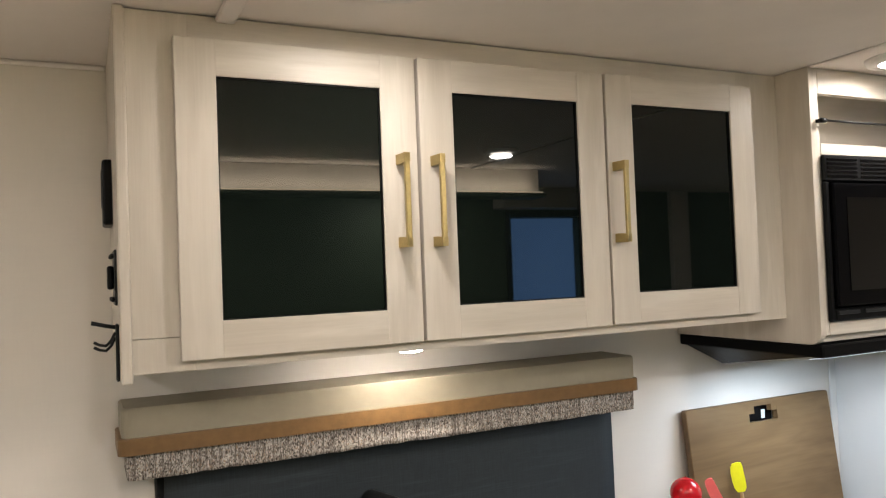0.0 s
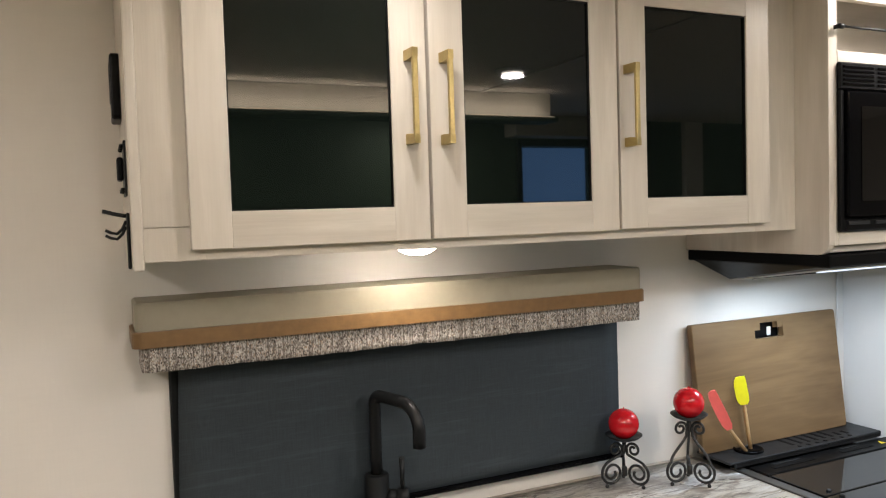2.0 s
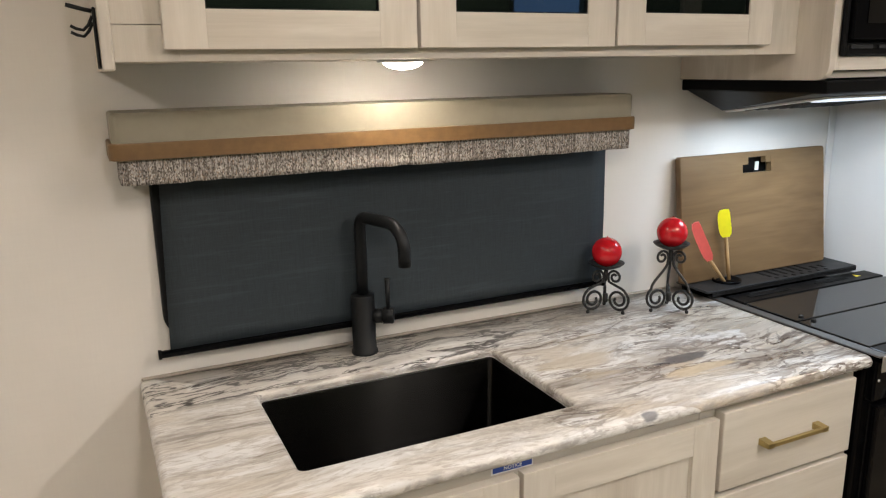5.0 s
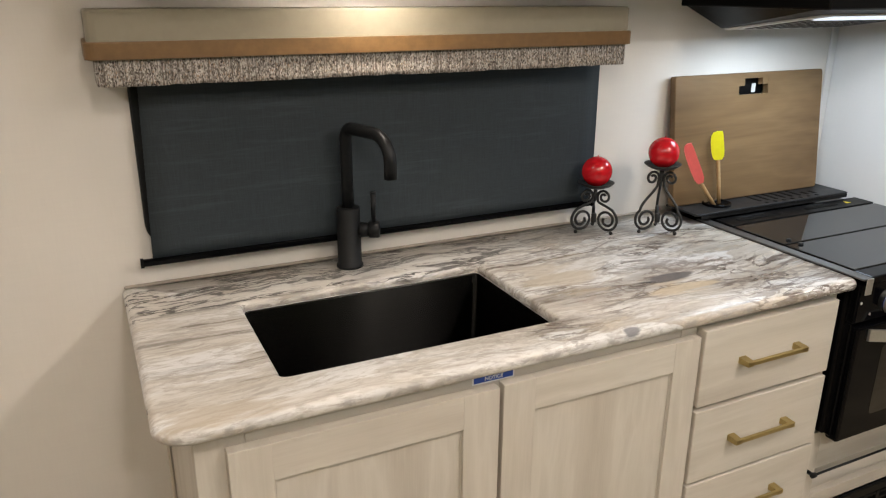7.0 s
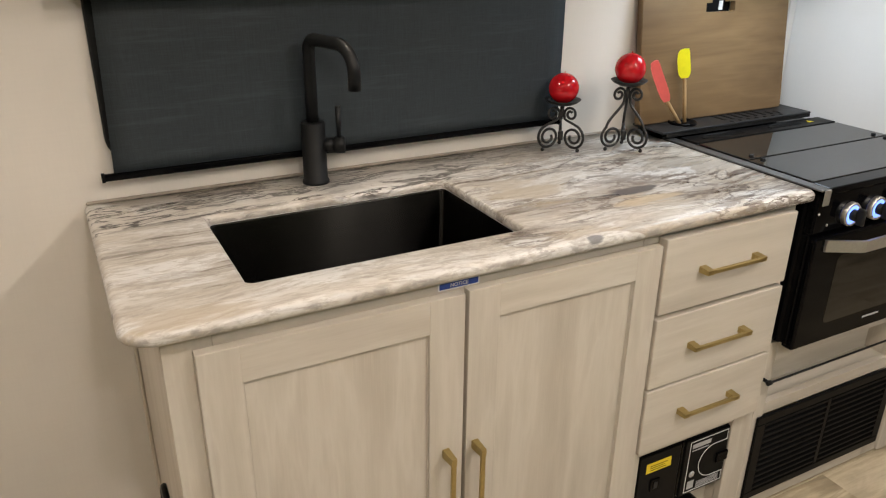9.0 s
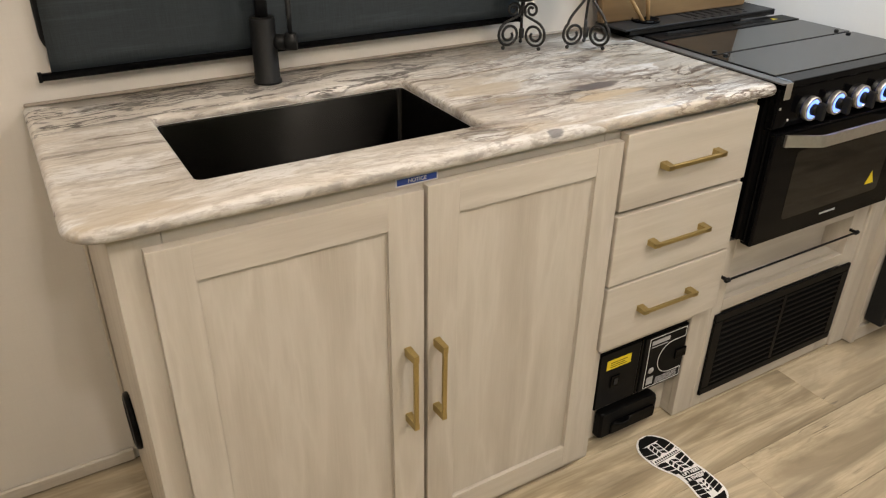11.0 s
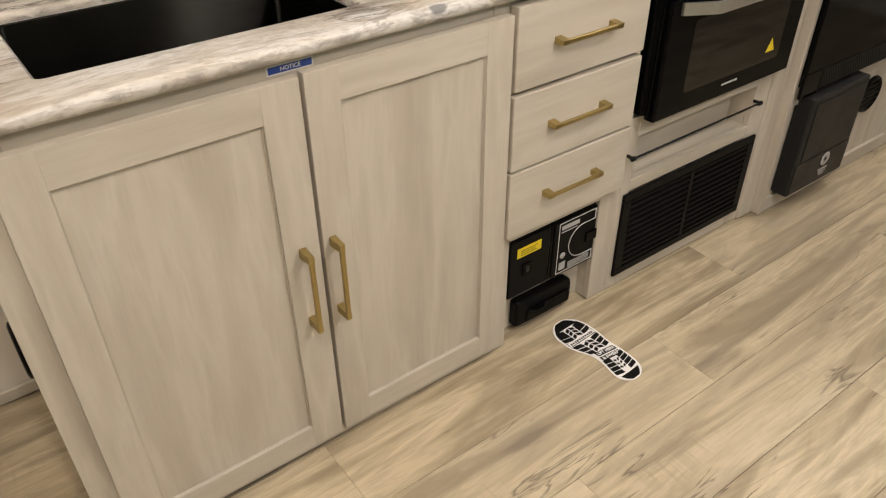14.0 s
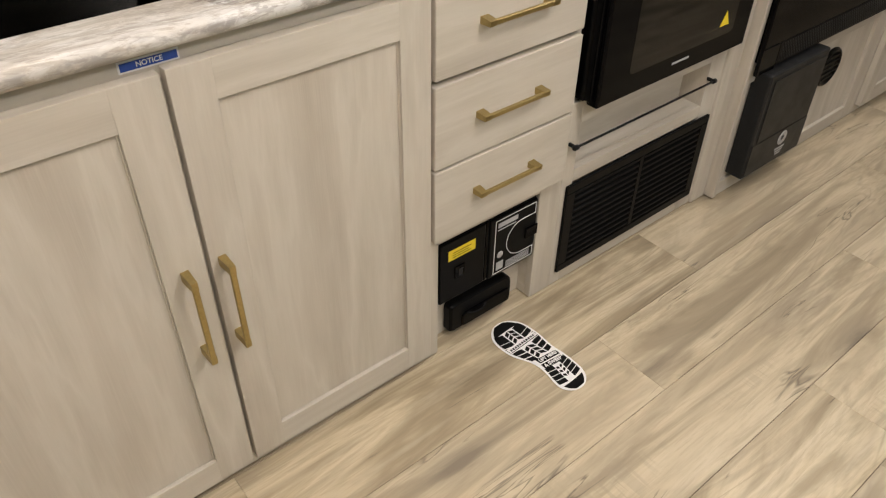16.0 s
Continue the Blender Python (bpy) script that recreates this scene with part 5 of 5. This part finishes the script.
def candle_stand(cx, cy, top, ball_r, turn, label):
    """Three scrolled iron legs under a dished plate."""
    t = thing("candle_stand", (cx, cy, COUNTER), label, "candle holder", "scroll candle holders")
    part("plate", lathe(bmesh.new(), [(0.0005, top - 0.004), (0.022, top - 0.003), (0.036, top + 0.003), (0.043, top + 0.009), (0.0435, top + 0.0105), (0.036, top + 0.0055), (0.022, top), (0.0005, top - 0.0005)], (cx, cy, COUNTER), n=32, cap=False), wrought, t)
    for k in range(3):
        a = radians(turn + 120 * k)
        prof = []
        r0, z0 = 0.0345, 0.0352
        for i in range(34):
            th = -radians(560) + radians(560 + 55) * i / 33
            rr = 0.0080 + (0.0288 - 0.0080) * (i / 33) ** 0.8
            prof.append((r0 + rr * math.cos(th), z0 + rr * math.sin(th)))
        knee = prof[-1]
        tz = top - 0.004
        for i in range(1, 8):
            s = i / 8
            b = 3 * s * s - 2 * s * s * s
            prof.append((knee[0] + (0.0060 - knee[0]) * b * 0.9 + (0.0052 - knee[0]) * s * 0.1, knee[1] + (tz - 0.030 - knee[1]) * s))
        for i in range(20):
            th = radians(180) - radians(500) * i / 19
            rr = 0.0172 - 0.0120 * i / 19
            prof.append((0.0238 + rr * math.cos(th), tz - 0.0195 + rr * math.sin(th)))
        leg = part("leg", tube(bmesh.new(), [(cx + r * math.cos(a), cy + r * math.sin(a), COUNTER + z) for r, z in prof], 0.0033, 8), wrought, t)
        fx, fy = cx + 0.0485 * math.cos(a), cy + 0.0485 * math.sin(a)
        part("foot", lathe(bmesh.new(), [(0.0005, 0.0002), (0.0035, 0.0012), (0.0048, 0.0048), (0.0035, 0.0085), (0.0005, 0.0096)], (fx, fy, COUNTER + 0.0002), n=14, cap=False), wrought, leg)
    part("collar", lathe(bmesh.new(), [(0.0055, 0.024), (0.0065, 0.026), (0.0065, 0.044), (0.0055, 0.046)], (cx, cy, COUNTER), n=16), wrought, t)
    part("neck", lathe(bmesh.new(), [(0.004, top - 0.034), (0.005, top - 0.03), (0.005, top - 0.003)], (cx, cy, COUNTER), n=16), wrought, t)
    c = thing("ball_candle", (cx, cy, COUNTER + top), "glossy red ball candle on an iron stand", "candle", "red ball candles")
    prof = [(ball_r * math.sin(radians(x)), ball_r - ball_r * math.cos(radians(x))) for x in range(4, 180, 8)]
    part("wax", lathe(bmesh.new(), prof, (cx, cy, COUNTER + top + 0.0003), n=36), red_wax, c)
    part("wick", tube(bmesh.new(), [(cx, cy, COUNTER + top + 2 * ball_r - 0.001), (cx + 0.001, cy, COUNTER + top + 2 * ball_r + 0.004)], 0.0011, 8), red_wax, c)
    return t


candle_stand(1.181, 1.432, 0.1145, 0.0362, 90 - 35, "short black wrought-iron scroll candle stand")
candle_stand(1.323, 1.366, 0.1605, 0.0365, 90 - 38, "tall black wrought-iron scroll candle stand")

# ---- beyond the range ----
LF = 0.93
lc = thing("far_cabinet", (2.6, 1.2, 0.004), "whitewashed wooden cabinet run beyond the range", "cabinet")
bm = bmesh.new()
rb(bm, 2.118, 2.136, LF, WALL_Y - 0.002, 0.004, 0.90, 0.002)
part("side_panel", bm, wood_v, lc)
bm = bmesh.new()
rb(bm, 2.1365, 2.86, LF + 0.004, LF + 0.022, 0.004, 0.052, 0.0012, 1)
rb(bm, 2.1365, 2.86, LF + 0.004, LF + 0.022, 0.36, 0.42, 0.0012, 1)
rb(bm, 2.8605, 2.93, LF + 0.004, LF + 0.022, 0.004, 0.9, 0.0012)
part("face_frame", bm, [wood_v, wood_h], lc)
part("lower_panel", box(2.1365, 2.86, LF + 0.014, LF + 0.024, 0.0525, 0.3595, 0.0), wood_v, lc)
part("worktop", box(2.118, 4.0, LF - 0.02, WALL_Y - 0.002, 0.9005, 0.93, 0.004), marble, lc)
shaker(lc, 2.935, 3.42, 0.036, 0.85, LF - 0.016, LF + 0.003, 3.0, 3.355, 0.095, 0.79)
part("end_frame", box(2.931, 3.6, LF + 0.0045, LF + 0.02, 0.004, 0.9, 0.001), wood_v, lc)

ap = thing("black_appliance", (2.5, 1.1, 0.42), "built-in glossy black appliance with perforated lower grille", "appliance")
AF = LF - 0.022
part("body", box(2.142, 2.855, AF + 0.012, 1.40, 0.4205, 0.895, 0.003), black_plastic, ap)
part("front", box(2.122, 2.858, AF, AF + 0.0115, 0.468, 0.895, 0.004, seg=2), black_gloss, ap)
gp = part("grille_panel", box(2.205, 2.858, AF + 0.001, AF + 0.0115, 0.405, 0.4675, 0.002), black_plastic, ap)
bm = bmesh.new()
for r in range(6):
    for c in range(52):
        x = 2.215 + c * 0.0123 + (0.006 if r % 2 else 0)
        z = 0.4135 + r * 0.009
        rb(bm, x, x + 0.0065, AF - 0.0006, AF + 0.0008, z, z + 0.0045, 0)
part("grille_mesh", bm, dark_grey, gp)
part("side_trim", box(2.122, 2.204, AF + 0.001, AF + 0.0115, 0.395, 0.4675, 0.002), black_gloss, ap)

bn = thing("wall_bin", (2.37, LF - 0.03, 0.055), "flat charcoal hanging box with round emblem on the cabinet front", "box")
BX0, BX1, BZ0, BZ1, BY = 2.170, 2.470, 0.068, 0.390, LF - 0.042
part("case", box(BX0, BX1, BY, LF + 0.0135, BZ0, BZ1, 0.006, seg=2), dark_grey, bn)
part("upper_panel", box(BX0 + 0.022, BX1 - 0.012, BY - 0.003, BY - 0.0002, 0.182, BZ1 - 0.018, 0.0015), dark_grey, bn)
part("lower_panel", box(BX0 + 0.006, BX1 - 0.006, BY - 0.002, BY - 0.0002, BZ0 + 0.008, 0.178, 0.0015), dark_grey, bn)
em = part("emblem", lathe(bmesh.new(), [(0.017, -0.0006), (0.023, -0.0006), (0.023, 0.0), (0.017, 0.0)], (2.342, BY - 0.0021, 0.148), "y", 28), grey_ink, bn, "pale round printed emblem")
part("emblem_core", lathe(bmesh.new(), [(0.0005, -0.0006), (0.009, -0.0006), (0.009, 0.0)], (2.342, BY - 0.0021, 0.148), "y", 20), grey_ink, em)
for k in range(3):
    part("print_line", box(2.316 + k * 0.006, 2.368 - k * 0.006, BY - 0.0027, BY - 0.0021, 0.112 - k * 0.009, 0.117 - k * 0.009, 0), grey_ink, em)
round_vent((2.625, LF + 0.0138, 0.265), "y", -1, "round black air vent on the cabinet front")

# ---- floor planks ----
floor = setting("floor", box(X0, X1, Y0, WALL_Y, -0.03, -0.0035, 0), caulk, "greige oak-look vinyl plank floor", "floor")
ROW, LEN = 0.1955, 1.22
PLANK = {}


def plank_mesh(length, width):
    key = (round(length, 4), round(width, 4))
    if key not in PLANK:
        PLANK[key] = finish(box(0.0001, length - 0.0001, 0.0005, width - 0.0005, -0.0034, 0.0, 0.0009), "plank", oak)
    return PLANK[key]


ENDS = {5: 2.20, 6: 1.432, 7: 1.822, 8: 1.05, 9: 0.62, 4: 1.70}
for r in range(-2, 11):
    y0 = 0.375 + (r - 5) * ROW
    y1 = min(y0 + ROW, WALL_Y)
    if y1 <= Y0 or y0 >= WALL_Y:
        continue
    y0 = max(y0, Y0)
    e = ENDS.get(r, 0.3 + (r * 0.437) % 1.22)
    x = e - LEN * math.ceil((e - X0) / LEN)
    while x < X1:
        a, b = max(x, X0), min(x + LEN, X1)
        if b - a > 0.01:
            ob = new("plank", plank_mesh(b - a, y1 - y0))
            ob.parent = floor
            ob.location = (a, y0, 0)
        x += LEN
